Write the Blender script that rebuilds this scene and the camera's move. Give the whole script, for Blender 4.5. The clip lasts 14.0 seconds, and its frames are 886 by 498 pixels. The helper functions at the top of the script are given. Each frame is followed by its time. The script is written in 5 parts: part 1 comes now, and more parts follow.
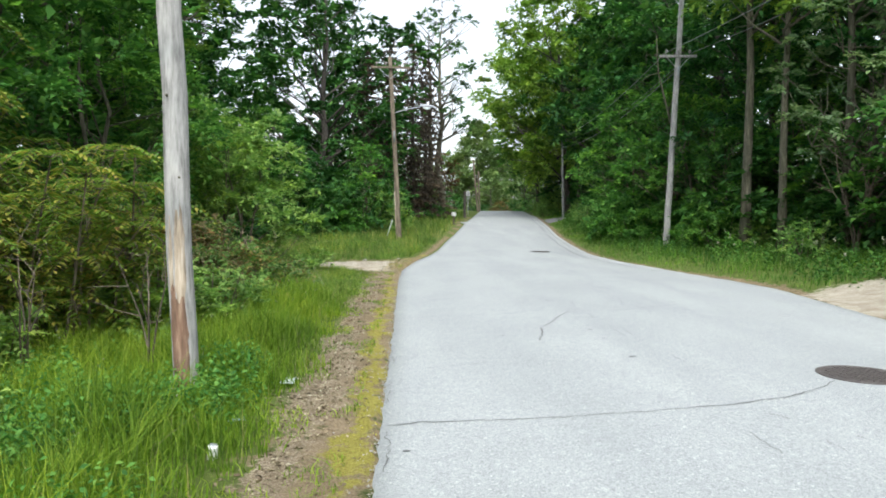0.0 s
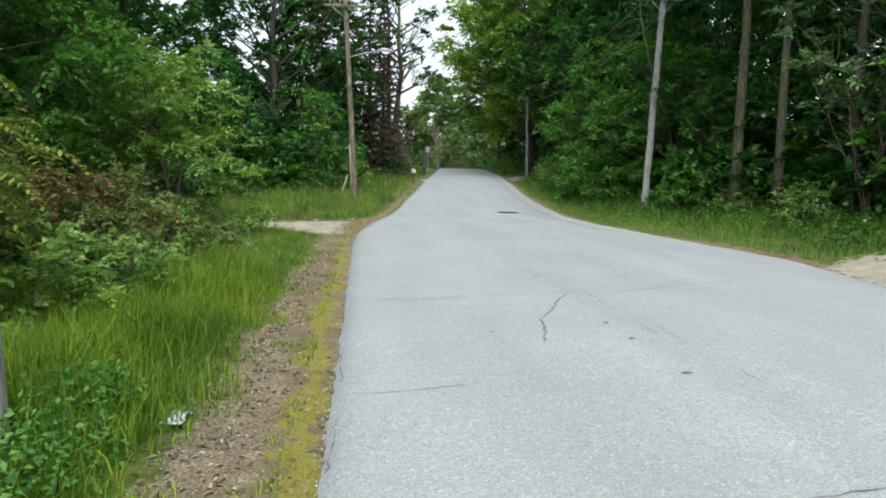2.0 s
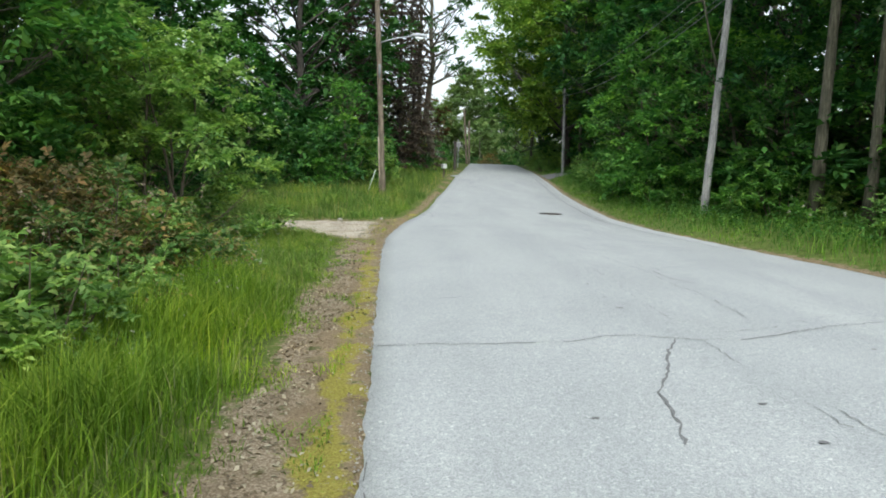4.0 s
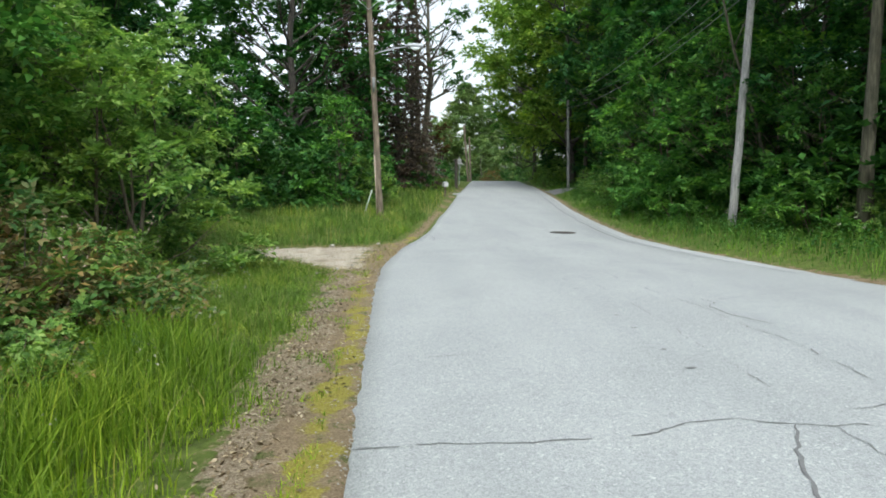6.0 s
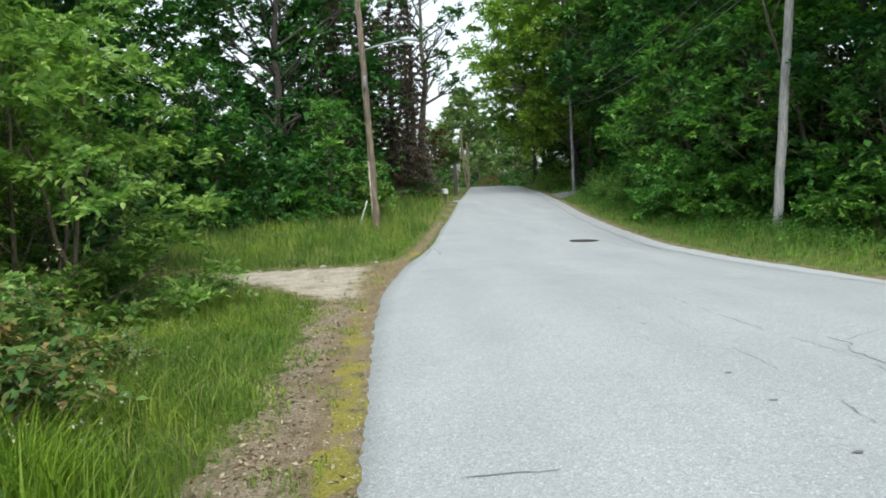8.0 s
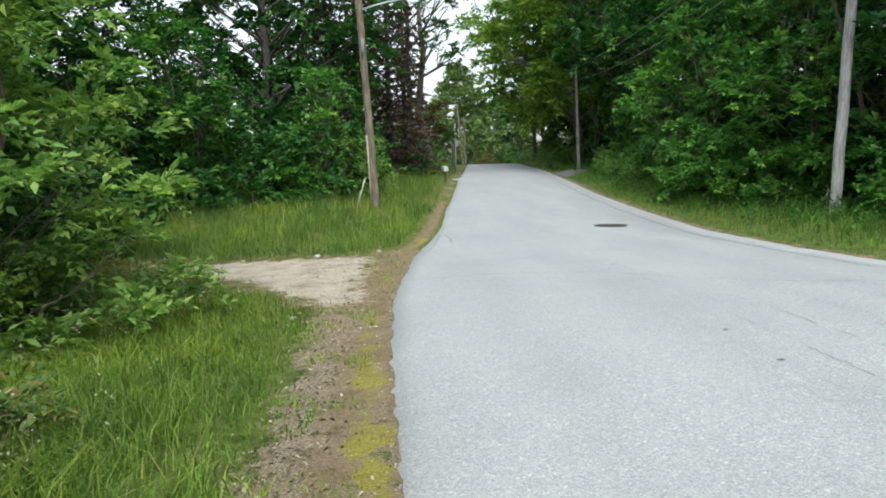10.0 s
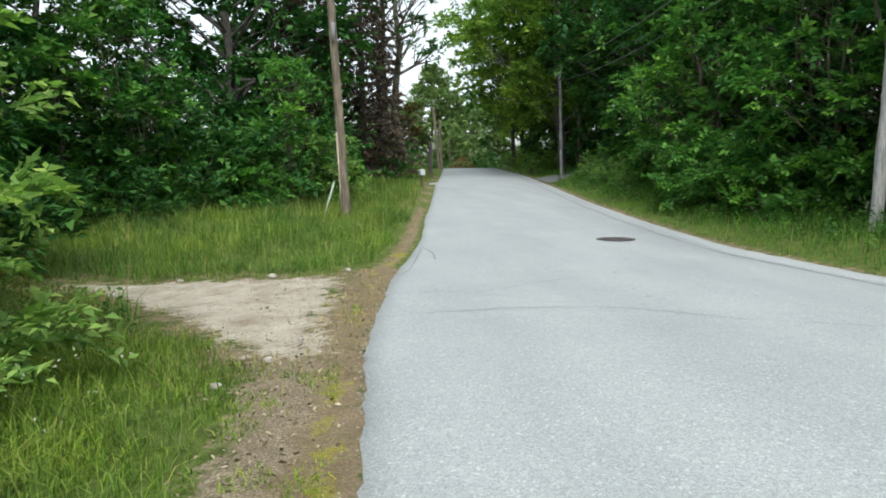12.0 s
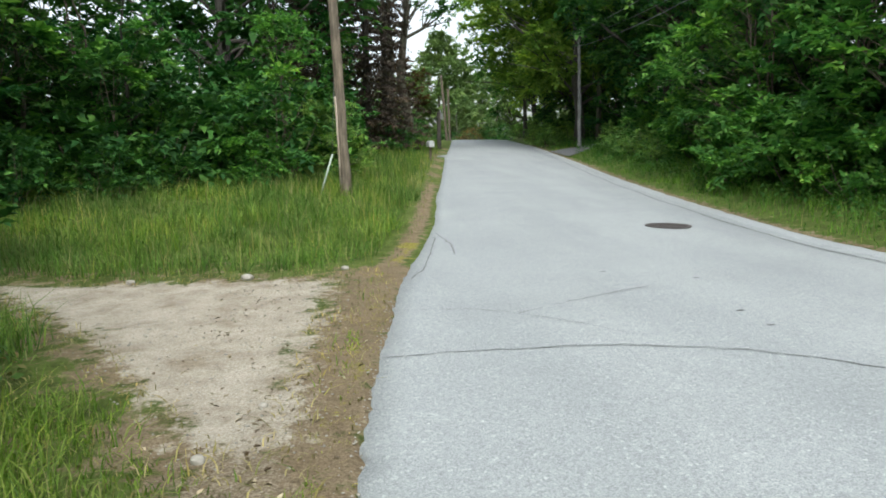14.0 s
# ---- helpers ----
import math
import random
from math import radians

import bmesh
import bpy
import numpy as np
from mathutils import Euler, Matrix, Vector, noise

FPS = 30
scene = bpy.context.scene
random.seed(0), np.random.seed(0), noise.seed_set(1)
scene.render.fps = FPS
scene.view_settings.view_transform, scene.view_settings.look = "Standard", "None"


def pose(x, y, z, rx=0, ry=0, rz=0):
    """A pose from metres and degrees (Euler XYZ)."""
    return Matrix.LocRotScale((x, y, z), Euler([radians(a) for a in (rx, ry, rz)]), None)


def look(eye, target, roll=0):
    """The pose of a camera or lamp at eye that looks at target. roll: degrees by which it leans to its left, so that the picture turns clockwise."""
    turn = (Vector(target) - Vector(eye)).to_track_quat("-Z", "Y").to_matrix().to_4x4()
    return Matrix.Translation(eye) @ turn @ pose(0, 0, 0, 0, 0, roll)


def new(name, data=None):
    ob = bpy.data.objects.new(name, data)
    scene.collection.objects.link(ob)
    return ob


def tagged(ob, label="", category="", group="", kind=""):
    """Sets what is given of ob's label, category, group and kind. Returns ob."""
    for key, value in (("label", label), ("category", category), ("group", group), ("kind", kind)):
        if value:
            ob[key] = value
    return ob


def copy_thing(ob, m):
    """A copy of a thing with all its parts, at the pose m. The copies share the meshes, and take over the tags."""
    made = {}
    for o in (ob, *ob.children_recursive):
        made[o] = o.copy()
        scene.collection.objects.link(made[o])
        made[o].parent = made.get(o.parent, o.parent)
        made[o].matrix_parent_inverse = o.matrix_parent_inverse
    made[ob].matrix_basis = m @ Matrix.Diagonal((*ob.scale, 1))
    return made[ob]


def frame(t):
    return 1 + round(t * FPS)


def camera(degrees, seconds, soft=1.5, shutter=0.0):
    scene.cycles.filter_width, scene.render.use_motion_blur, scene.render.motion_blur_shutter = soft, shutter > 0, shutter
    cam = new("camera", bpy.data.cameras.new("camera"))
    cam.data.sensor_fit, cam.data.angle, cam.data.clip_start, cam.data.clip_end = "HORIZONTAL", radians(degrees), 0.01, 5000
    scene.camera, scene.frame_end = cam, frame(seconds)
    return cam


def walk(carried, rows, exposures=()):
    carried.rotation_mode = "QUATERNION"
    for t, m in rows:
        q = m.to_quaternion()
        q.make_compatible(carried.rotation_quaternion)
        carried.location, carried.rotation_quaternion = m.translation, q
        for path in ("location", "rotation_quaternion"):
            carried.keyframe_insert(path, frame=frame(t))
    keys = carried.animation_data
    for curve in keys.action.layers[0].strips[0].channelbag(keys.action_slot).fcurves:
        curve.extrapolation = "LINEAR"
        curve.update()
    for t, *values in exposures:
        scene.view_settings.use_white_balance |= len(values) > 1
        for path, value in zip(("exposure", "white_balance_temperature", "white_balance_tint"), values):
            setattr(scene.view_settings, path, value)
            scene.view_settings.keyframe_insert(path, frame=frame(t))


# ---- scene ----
cam = camera(64.0, 14.0, 1.8)
PATH = [
    (0, (0.098, -0.128, 1.593), (0.192, 1.868, 1.493), 0.1),
    (0.5, (0.146, 0.465, 1.574), (0.291, 2.454, 1.429), 0.1),
    (1, (0.134, 1.1, 1.551), (0.272, 3.088, 1.382), 0.7),
    (1.5, (0.137, 1.66, 1.537), (0.356, 3.635, 1.314), -0.5),
    (2, (0.102, 2.264, 1.532), (0.318, 4.24, 1.315), 0.9),
    (2.5, (0.121, 2.915, 1.52), (0.402, 4.886, 1.328), -0.4),
    (3, (0.127, 3.458, 1.531), (0.352, 5.436, 1.339), 2.0),
    (3.5, (0.056, 3.969, 1.538), (0.271, 5.94, 1.274), 1.4),
    (4, (0.009, 4.488, 1.561), (0.154, 6.469, 1.328), 1.8),
    (4.2, (-0.046, 4.656, 1.548), (0.086, 6.642, 1.354), 0.5),
    (6.3, (0.136, 6.839, 1.543), (0.276, 8.826, 1.361), 0.1),
    (6.5, (0.124, 7.123, 1.561), (0.348, 9.097, 1.339), 0.7),
    (7, (0.12, 7.684, 1.561), (0.273, 9.665, 1.335), -0.7),
    (7.5, (0.069, 8.288, 1.552), (0.204, 10.267, 1.304), 0.1),
    (8, (0.076, 8.9, 1.541), (0.219, 10.888, 1.379), -1.8),
    (8.2, (0.054, 9.106, 1.555), (0.15, 11.09, 1.322), -0.6),
    (10.3, (-0.223, 11.478, 1.551), (-0.042, 13.457, 1.332), -1.3),
    (10.5, (-0.228, 11.697, 1.533), (-0.036, 13.682, 1.375), -0.6),
    (11, (-0.22, 12.33, 1.535), (0.057, 14.304, 1.379), -1.6),
    (11.5, (-0.177, 12.882, 1.545), (0.032, 14.863, 1.371), -0.8),
    (12, (-0.166, 13.514, 1.53), (0.078, 15.487, 1.315), -0.7),
    (12.5, (-0.115, 14.084, 1.551), (0.064, 16.063, 1.32), -1.0),
    (13, (-0.12, 14.756, 1.54), (0.094, 16.733, 1.327), -1.0),
    (13.5, (-0.102, 15.342, 1.535), (0.083, 17.312, 1.244), -1.4),
    (14, (-0.089, 16.003, 1.532), (0.14, 17.969, 1.239), -0.4),
]
walk(cam, [(t, look(eye, target, roll)) for t, eye, target, roll in PATH], [(0, 0.78, 6300, 7), (0.7, 0.74, 6300, 7), (2.0, 0.46, 6250, 5.0), (4.0, 0.5, 6250, 5.0), (7.0, 0.55, 6250, 5.0), (10, 0.6, 6250, 4.8), (12.0, 0.57, 6250, 4.9), (14, 0.53, 6250, 5.2)])


# ---- daylight: bright overcast sky ----
world = bpy.data.worlds.new("overcast_sky")
scene.world = world
world.use_nodes = True
wn, wl = world.node_tree.nodes, world.node_tree.links
wn.clear()
w_out = wn.new("ShaderNodeOutputWorld")
w_bg = wn.new("ShaderNodeBackground")
w_sky = wn.new("ShaderNodeTexSky")
w_sky.sky_type = "NISHITA"
w_sky.sun_disc = False
w_sky.sun_elevation = radians(52)
w_sky.sun_rotation = radians(185)
w_sky.dust_density = 3.0
w_hs = wn.new("ShaderNodeHueSaturation")
w_hs.inputs["Saturation"].default_value = 0.3
w_hs.inputs["Value"].default_value = 1.3
wl.new(w_sky.outputs[0], w_hs.inputs["Color"])
wl.new(w_hs.outputs[0], w_bg.inputs[0])
w_bg.inputs[1].default_value = 0.15
wl.new(w_bg.outputs[0], w_out.inputs[0])

sun = new("sun", bpy.data.lights.new("sun", "SUN"))
sun.data.energy = 2.0
sun.data.angle = radians(35)
sun.data.color = (1.0, 0.985, 0.95)
sun.matrix_world = look((-3, -32, 42), (0, 0, 0))


# ---- materials ----
def mat(name):
    m = bpy.data.materials.new(name)
    m.use_nodes = True
    return m, m.node_tree.nodes, m.node_tree.links, m.node_tree.nodes["Principled BSDF"]


def noise_node(n, l, scale, detail=4.0, rough=0.6, vec=None, kind="ShaderNodeTexNoise"):
    t = n.new(kind)
    t.inputs["Scale"].default_value = scale
    if kind == "ShaderNodeTexNoise":
        t.inputs["Detail"].default_value = detail
        t.inputs["Roughness"].default_value = rough
    if vec is None:
        g = n.new("ShaderNodeNewGeometry")
        vec = g.outputs["Position"]
    l.new(vec, t.inputs["Vector"])
    return t


def ramp(n, l, src, stops):
    r = n.new("ShaderNodeValToRGB")
    while len(r.color_ramp.elements) < len(stops):
        r.color_ramp.elements.new(0.5)
    for e, (p, c) in zip(r.color_ramp.elements, stops):
        e.position = p
        e.color = (*c, 1) if len(c) == 3 else c
    l.new(src, r.inputs[0])
    return r


def mix(n, l, fac, a, b, mode="MIX"):
    m = n.new("ShaderNodeMix")
    m.data_type = "RGBA"
    m.blend_type = mode
    for sock, v in ((m.inputs[0], fac), (m.inputs[6], a), (m.inputs[7], b)):
        if isinstance(v, (int, float)):
            sock.default_value = v
        elif isinstance(v, tuple):
            sock.default_value = (*v, 1)
        else:
            l.new(v, sock)
    return m.outputs[2]


def bump(n, l, src, strength, dist, bsdf):
    b = n.new("ShaderNodeBump")
    b.inputs["Strength"].default_value = strength
    b.inputs["Distance"].default_value = dist
    l.new(src, b.inputs["Height"])
    l.new(b.outputs[0], bsdf.inputs["Normal"])
    return b


def leaf_material(name, dark, mid, light, trans=0.22, spread=1.0):
    """Leaf blades: colour varies leaf by leaf and thing by thing, some light passes through."""
    m, n, l, b = mat(name)
    g = n.new("ShaderNodeNewGeometry")
    r = ramp(n, l, g.outputs["Random Per Island"], [(0.0, dark), (0.55, mid), (1.0, light)])
    info = n.new("ShaderNodeObjectInfo")
    hs = n.new("ShaderNodeHueSaturation")
    mm = n.new("ShaderNodeMapRange")
    mm.inputs["To Min"].default_value, mm.inputs["To Max"].default_value = 0.88, 1.12
    l.new(info.outputs["Random"], mm.inputs["Value"])
    l.new(mm.outputs[0], hs.inputs["Value"])
    l.new(r.outputs[0], hs.inputs["Color"])
    big = noise_node(n, l, 0.35, 2.0)
    bc = ramp(n, l, big.outputs[0], [(0.35, (0.82, 0.9, 0.9)), (0.65, (1.15, 1.08, 0.95))])
    col = mix(n, l, 1.0, hs.outputs[0], bc.outputs[0], "MULTIPLY")
    tone = n.new("ShaderNodeAttribute")
    tone.attribute_name = "tone"
    lo, hi = (tuple(1 + (v - 1) * spread for v in c) for c in ((0.52, 0.60, 0.72), (1.75, 1.52, 1.05)))
    tr = ramp(n, l, tone.outputs["Fac"], [(0.0, (1.0, 1.0, 1.0)), (0.04, lo), (0.5, (1.0, 1.0, 1.0)), (1.0, hi)])
    col = mix(n, l, 1.0, col, tr.outputs[0], "MULTIPLY")
    l.new(col, b.inputs["Base Color"])
    b.inputs["Roughness"].default_value = 0.6
    b.inputs["Specular IOR Level"].default_value = 0.15
    t = n.new("ShaderNodeBsdfTranslucent")
    tc = mix(n, l, 1.0, col, (1.06, 1.25, 0.78), "MULTIPLY")
    l.new(tc, t.inputs["Color"])
    s = n.new("ShaderNodeMixShader")
    s.inputs[0].default_value = trans
    l.new(b.outputs[0], s.inputs[1])
    l.new(t.outputs[0], s.inputs[2])
    l.new(s.outputs[0], n["Material Output"].inputs[0])
    return m


def bark_material(name, a, c, scale=9.0, depth=0.02, low=0.45):
    m, n, l, b = mat(name)
    tc = n.new("ShaderNodeNewGeometry")
    mp = n.new("ShaderNodeMapping")
    mp.inputs["Scale"].default_value = (1, 1, 0.12)
    l.new(tc.outputs["Position"], mp.inputs["Vector"])
    f = noise_node(n, l, scale * 3, 6.0, 0.65, mp.outputs[0])
    p = noise_node(n, l, 1.7, 3.0)
    r = ramp(n, l, f.outputs[0], [(0.32, tuple(v * low for v in a)), (0.5, a), (0.72, c)])
    pr = ramp(n, l, p.outputs[0], [(0.35, (0.8, 0.82, 0.8)), (0.65, (1.12, 1.1, 1.05))])
    l.new(mix(n, l, 1.0, r.outputs[0], pr.outputs[0], "MULTIPLY"), b.inputs["Base Color"])
    b.inputs["Roughness"].default_value = 0.9
    bump(n, l, f.outputs[0], 0.7, depth, b)
    return m


def plain(name, col, rough=0.6, metal=0.0, var=0.15, scale=30.0):
    m, n, l, b = mat(name)
    f = noise_node(n, l, scale, 5.0)
    r = ramp(n, l, f.outputs[0], [(0.3, tuple(v * (1 - var) for v in col)), (0.7, tuple(min(1, v * (1 + var)) for v in col))])
    l.new(r.outputs[0], b.inputs["Base Color"])
    b.inputs["Roughness"].default_value = rough
    b.inputs["Metallic"].default_value = metal
    bump(n, l, f.outputs[0], 0.15, 0.004, b)
    return m


def asphalt_material():
    m, n, l, b = mat("worn_asphalt")
    grit = noise_node(n, l, 120.0, 3.0, 0.6)
    stones = noise_node(n, l, 64.0, kind="ShaderNodeTexVoronoi")
    patch = noise_node(n, l, 0.55, 5.0, 0.6)
    mp = n.new("ShaderNodeMapping")
    mp.inputs["Scale"].default_value = (1.0, 0.16, 1.0)
    mp.inputs["Rotation"].default_value = (0, 0, radians(7))
    g = n.new("ShaderNodeNewGeometry")
    l.new(g.outputs["Position"], mp.inputs["Vector"])
    lane = noise_node(n, l, 1.1, 3.0, 0.5, mp.outputs[0])
    base = ramp(n, l, grit.outputs[0], [(0.3, (0.215, 0.23, 0.237)), (0.5, (0.328, 0.347, 0.352)), (0.74, (0.46, 0.48, 0.483))])
    chip = ramp(n, l, stones.outputs["Color"], [(0.08, (0.8, 0.8, 0.81)), (0.45, (0.98, 0.98, 0.98)), (0.8, (1.04, 1.04, 1.03)), (0.94, (1.36, 1.35, 1.32))])
    c = mix(n, l, 1.0, base.outputs[0], chip.outputs[0], "MULTIPLY")
    pr = ramp(n, l, patch.outputs[0], [(0.3, (0.93, 0.93, 0.93)), (0.55, (1.0, 1.0, 1.0)), (0.75, (1.06, 1.055, 1.045))])
    c = mix(n, l, 1.0, c, pr.outputs[0], "MULTIPLY")
    lr = ramp(n, l, lane.outputs[0], [(0.35, (0.94, 0.94, 0.945)), (0.65, (1.05, 1.045, 1.04))])
    c = mix(n, l, 1.0, c, lr.outputs[0], "MULTIPLY")
    l.new(c, b.inputs["Base Color"])
    b.inputs["Roughness"].default_value = 0.85
    b.inputs["Specular IOR Level"].default_value = 0.3
    bump(n, l, grit.outputs[0], 0.5, 0.004, b)
    return m


def ground_material():
    """Soil under grass, with moss, leaf litter, sand and dry dirt where the attributes say so."""
    m, n, l, b = mat("verge_ground")
    fine = noise_node(n, l, 60.0, 5.0, 0.7)
    mid = noise_node(n, l, 5.0, 6.0, 0.72)
    soil = ramp(n, l, mid.outputs[0], [(0.3, (0.05, 0.065, 0.018)), (0.5, (0.10, 0.14, 0.03)), (0.72, (0.16, 0.185, 0.05))])
    moss = ramp(n, l, fine.outputs[0], [(0.28, (0.12, 0.095, 0.032)), (0.5, (0.265, 0.24, 0.05)), (0.75, (0.40, 0.36, 0.115))])
    litter = ramp(n, l, fine.outputs[0], [(0.3, (0.085, 0.065, 0.04)), (0.5, (0.25, 0.205, 0.145)), (0.72, (0.48, 0.42, 0.33))])
    sand = ramp(n, l, fine.outputs[0], [(0.3, (0.27, 0.235, 0.19)), (0.5, (0.435, 0.395, 0.33)), (0.75, (0.61, 0.575, 0.5))])
    lumps = noise_node(n, l, 2.6, 8.0, 0.75)
    shade = ramp(n, l, lumps.outputs[0], [(0.34, (0.68, 0.62, 0.54)), (0.48, (0.95, 0.92, 0.88)), (0.62, (1.14, 1.13, 1.11))])
    sand_out = mix(n, l, 1.0, sand.outputs[0], shade.outputs[0], "MULTIPLY")
    dirt = ramp(n, l, fine.outputs[0], [(0.3, (0.11, 0.082, 0.05)), (0.5, (0.225, 0.175, 0.115)), (0.75, (0.38, 0.31, 0.21))])
    c = soil.outputs[0]
    humus = ramp(n, l, fine.outputs[0], [(0.3, (0.018, 0.014, 0.009)), (0.55, (0.05, 0.04, 0.025)), (0.78, (0.13, 0.1, 0.065))])
    for name, r in (("humus", humus), ("dirt", dirt), ("litter", litter), ("moss", moss), ("sand", None)):
        a = n.new("ShaderNodeAttribute")
        a.attribute_name = name
        add = n.new("ShaderNodeMath")
        add.operation = "ADD"
        l.new(a.outputs["Fac"], add.inputs[0])
        sub = n.new("ShaderNodeMath")
        sub.operation = "MULTIPLY_ADD"
        sub.inputs[1].default_value, sub.inputs[2].default_value = 2.4, -1.2
        l.new(mid.outputs[0], sub.inputs[0])
        l.new(sub.outputs[0], add.inputs[1])
        st = n.new("ShaderNodeMapRange")
        st.interpolation_type = "SMOOTHSTEP"
        st.inputs["From Min"].default_value, st.inputs["From Max"].default_value = 0.32, 0.68
        l.new(add.outputs[0], st.inputs["Value"])
        c = mix(n, l, st.outputs[0], c, (mix(n, l, 0.8, r.outputs[0], shade.outputs[0], "MULTIPLY") if name != "moss" else r.outputs[0]) if r else sand_out)
    l.new(c, b.inputs["Base Color"])
    b.inputs["Roughness"].default_value = 0.95
    b.inputs["Specular IOR Level"].default_value = 0.15
    bump(n, l, fine.outputs[0], 0.8, 0.03, b)
    return m


M_ASPHALT = asphalt_material()
M_GROUND = ground_material()
M_CRACK = plain("crack_shadow", (0.14, 0.142, 0.145), 0.95)
M_TAR = plain("dark_tar", (0.13, 0.13, 0.135), 0.8)
M_BERM = plain("asphalt_berm", (0.33, 0.345, 0.35), 0.9, 0, 0.3, 60)
M_IRON = plain("rusty_cast_iron", (0.105, 0.092, 0.088), 0.7, 0.35, 0.3, 50)
M_BARK = bark_material("grey_bark", (0.09, 0.084, 0.058), (0.175, 0.165, 0.12))
M_BARK_DARK = bark_material("dark_bark", (0.06, 0.052, 0.045), (0.12, 0.11, 0.095))
M_TWIG = bark_material("twig_bark", (0.14, 0.11, 0.085), (0.24, 0.2, 0.16))
M_POLE_GREY = bark_material("weathered_pole", (0.31, 0.304, 0.308), (0.465, 0.458, 0.462), 9.0, 0.008, 0.5)
M_POLE_BROWN = bark_material("creosote_pole", (0.15, 0.12, 0.09), (0.265, 0.215, 0.175), 6.0, 0.008, 0.5)
M_POLE_RAW = bark_material("split_pole_wood", (0.34, 0.275, 0.215), (0.56, 0.49, 0.42), 6.0, 0.012)
M_POLE_ROT = bark_material("rotten_pole_wood", (0.19, 0.115, 0.08), (0.42, 0.3, 0.22), 6.0, 0.012)
M_LEAF = leaf_material("maple_leaves", (0.026, 0.085, 0.02), (0.075, 0.195, 0.043), (0.15, 0.29, 0.062), 0.4, 1.15)
M_LEAF_DARK = leaf_material("oak_leaves", (0.018, 0.066, 0.019), (0.047, 0.14, 0.033), (0.1, 0.215, 0.052), 0.22, 1.15)
M_LEAF_BIG = leaf_material("broad_leaves", (0.038, 0.118, 0.026), (0.094, 0.238, 0.052), (0.185, 0.345, 0.078), 0.38, 1.1)
M_LEAF_PALE = leaf_material("grey_green_leaves", (0.095, 0.16, 0.075), (0.16, 0.245, 0.12), (0.22, 0.3, 0.16), 0.3, 0.6)
M_LEAF_LIGHT = leaf_material("light_maple_leaves", (0.09, 0.168, 0.028), (0.178, 0.295, 0.05), (0.275, 0.375, 0.072), 0.46, 0.7)
M_LEAF_YOUNG = leaf_material("young_leaves", (0.11, 0.21, 0.058), (0.215, 0.36, 0.1), (0.35, 0.475, 0.155), 0.42, 0.9)
M_LEAF_SUMAC = leaf_material("sumac_leaves", (0.075, 0.15, 0.024), (0.155, 0.25, 0.042), (0.33, 0.28, 0.068), 0.38)
M_LEAF_SHRUB = leaf_material("shrub_leaves", (0.07, 0.15, 0.045), (0.15, 0.245, 0.065), (0.31, 0.2, 0.1), 0.35)
M_LEAF_RED = leaf_material("reddish_leaves", (0.09, 0.045, 0.025), (0.16, 0.09, 0.045), (0.22, 0.15, 0.06))
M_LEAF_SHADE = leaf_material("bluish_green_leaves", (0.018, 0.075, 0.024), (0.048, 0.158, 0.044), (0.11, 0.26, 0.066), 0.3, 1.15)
M_LEAF_RUST = leaf_material("rusty_leaves", (0.085, 0.095, 0.035), (0.185, 0.135, 0.06), (0.3, 0.19, 0.09), 0.32)
M_NEEDLE = leaf_material("dull_needles", (0.05, 0.036, 0.032), (0.092, 0.066, 0.056), (0.13, 0.105, 0.075), 0.15)
# distance haze is put into this colour: paler greens, little contrast between sprays
M_FAR = leaf_material("hazed_distant_leaves", (0.12, 0.185, 0.07), (0.165, 0.245, 0.09), (0.21, 0.29, 0.115), 0.34, 0.3)
M_GRASS = leaf_material("tall_grass", (0.085, 0.155, 0.014), (0.17, 0.275, 0.026), (0.275, 0.36, 0.055), 0.42)
M_GRASS_DEEP = leaf_material("deep_green_grass", (0.045, 0.115, 0.018), (0.09, 0.2, 0.034), (0.16, 0.265, 0.06), 0.38)
M_GRASS_FIELD = leaf_material("meadow_grass", (0.06, 0.125, 0.022), (0.122, 0.22, 0.04), (0.215, 0.285, 0.085), 0.4)
M_GRASS_MIXED = leaf_material("mixed_turf", (0.09, 0.165, 0.025), (0.185, 0.3, 0.045), (0.32, 0.38, 0.11), 0.45)
M_GRASS_DRY = leaf_material("mixed_dry_grass", (0.07, 0.13, 0.025), (0.14, 0.205, 0.042), (0.34, 0.31, 0.14), 0.3)
M_FLOWER = plain("pale_seed_heads", (0.3, 0.31, 0.21), 0.9)
M_CHIP = leaf_material("dead_leaves", (0.085, 0.06, 0.04), (0.22, 0.172, 0.12), (0.46, 0.4, 0.31), 0.15)
M_STONE = plain("pale_stone", (0.31, 0.29, 0.25), 0.9, 0, 0.3, 12)
M_WHITE = plain("white_paint", (0.78, 0.78, 0.77), 0.4, 0, 0.06)
M_GALV = plain("galvanised_steel", (0.36, 0.38, 0.4), 0.5, 0.5)
M_PVC = plain("pale_plastic_guard", (0.34, 0.40, 0.33), 0.6)
M_WIRE = plain("weathered_cable", (0.17, 0.18, 0.18), 0.6)
M_PORCELAIN = plain("glazed_insulator", (0.22, 0.2, 0.2), 0.3)
M_GLASS = plain("lamp_lens", (0.72, 0.76, 0.78), 0.2)

RNG = np.random.default_rng(7)


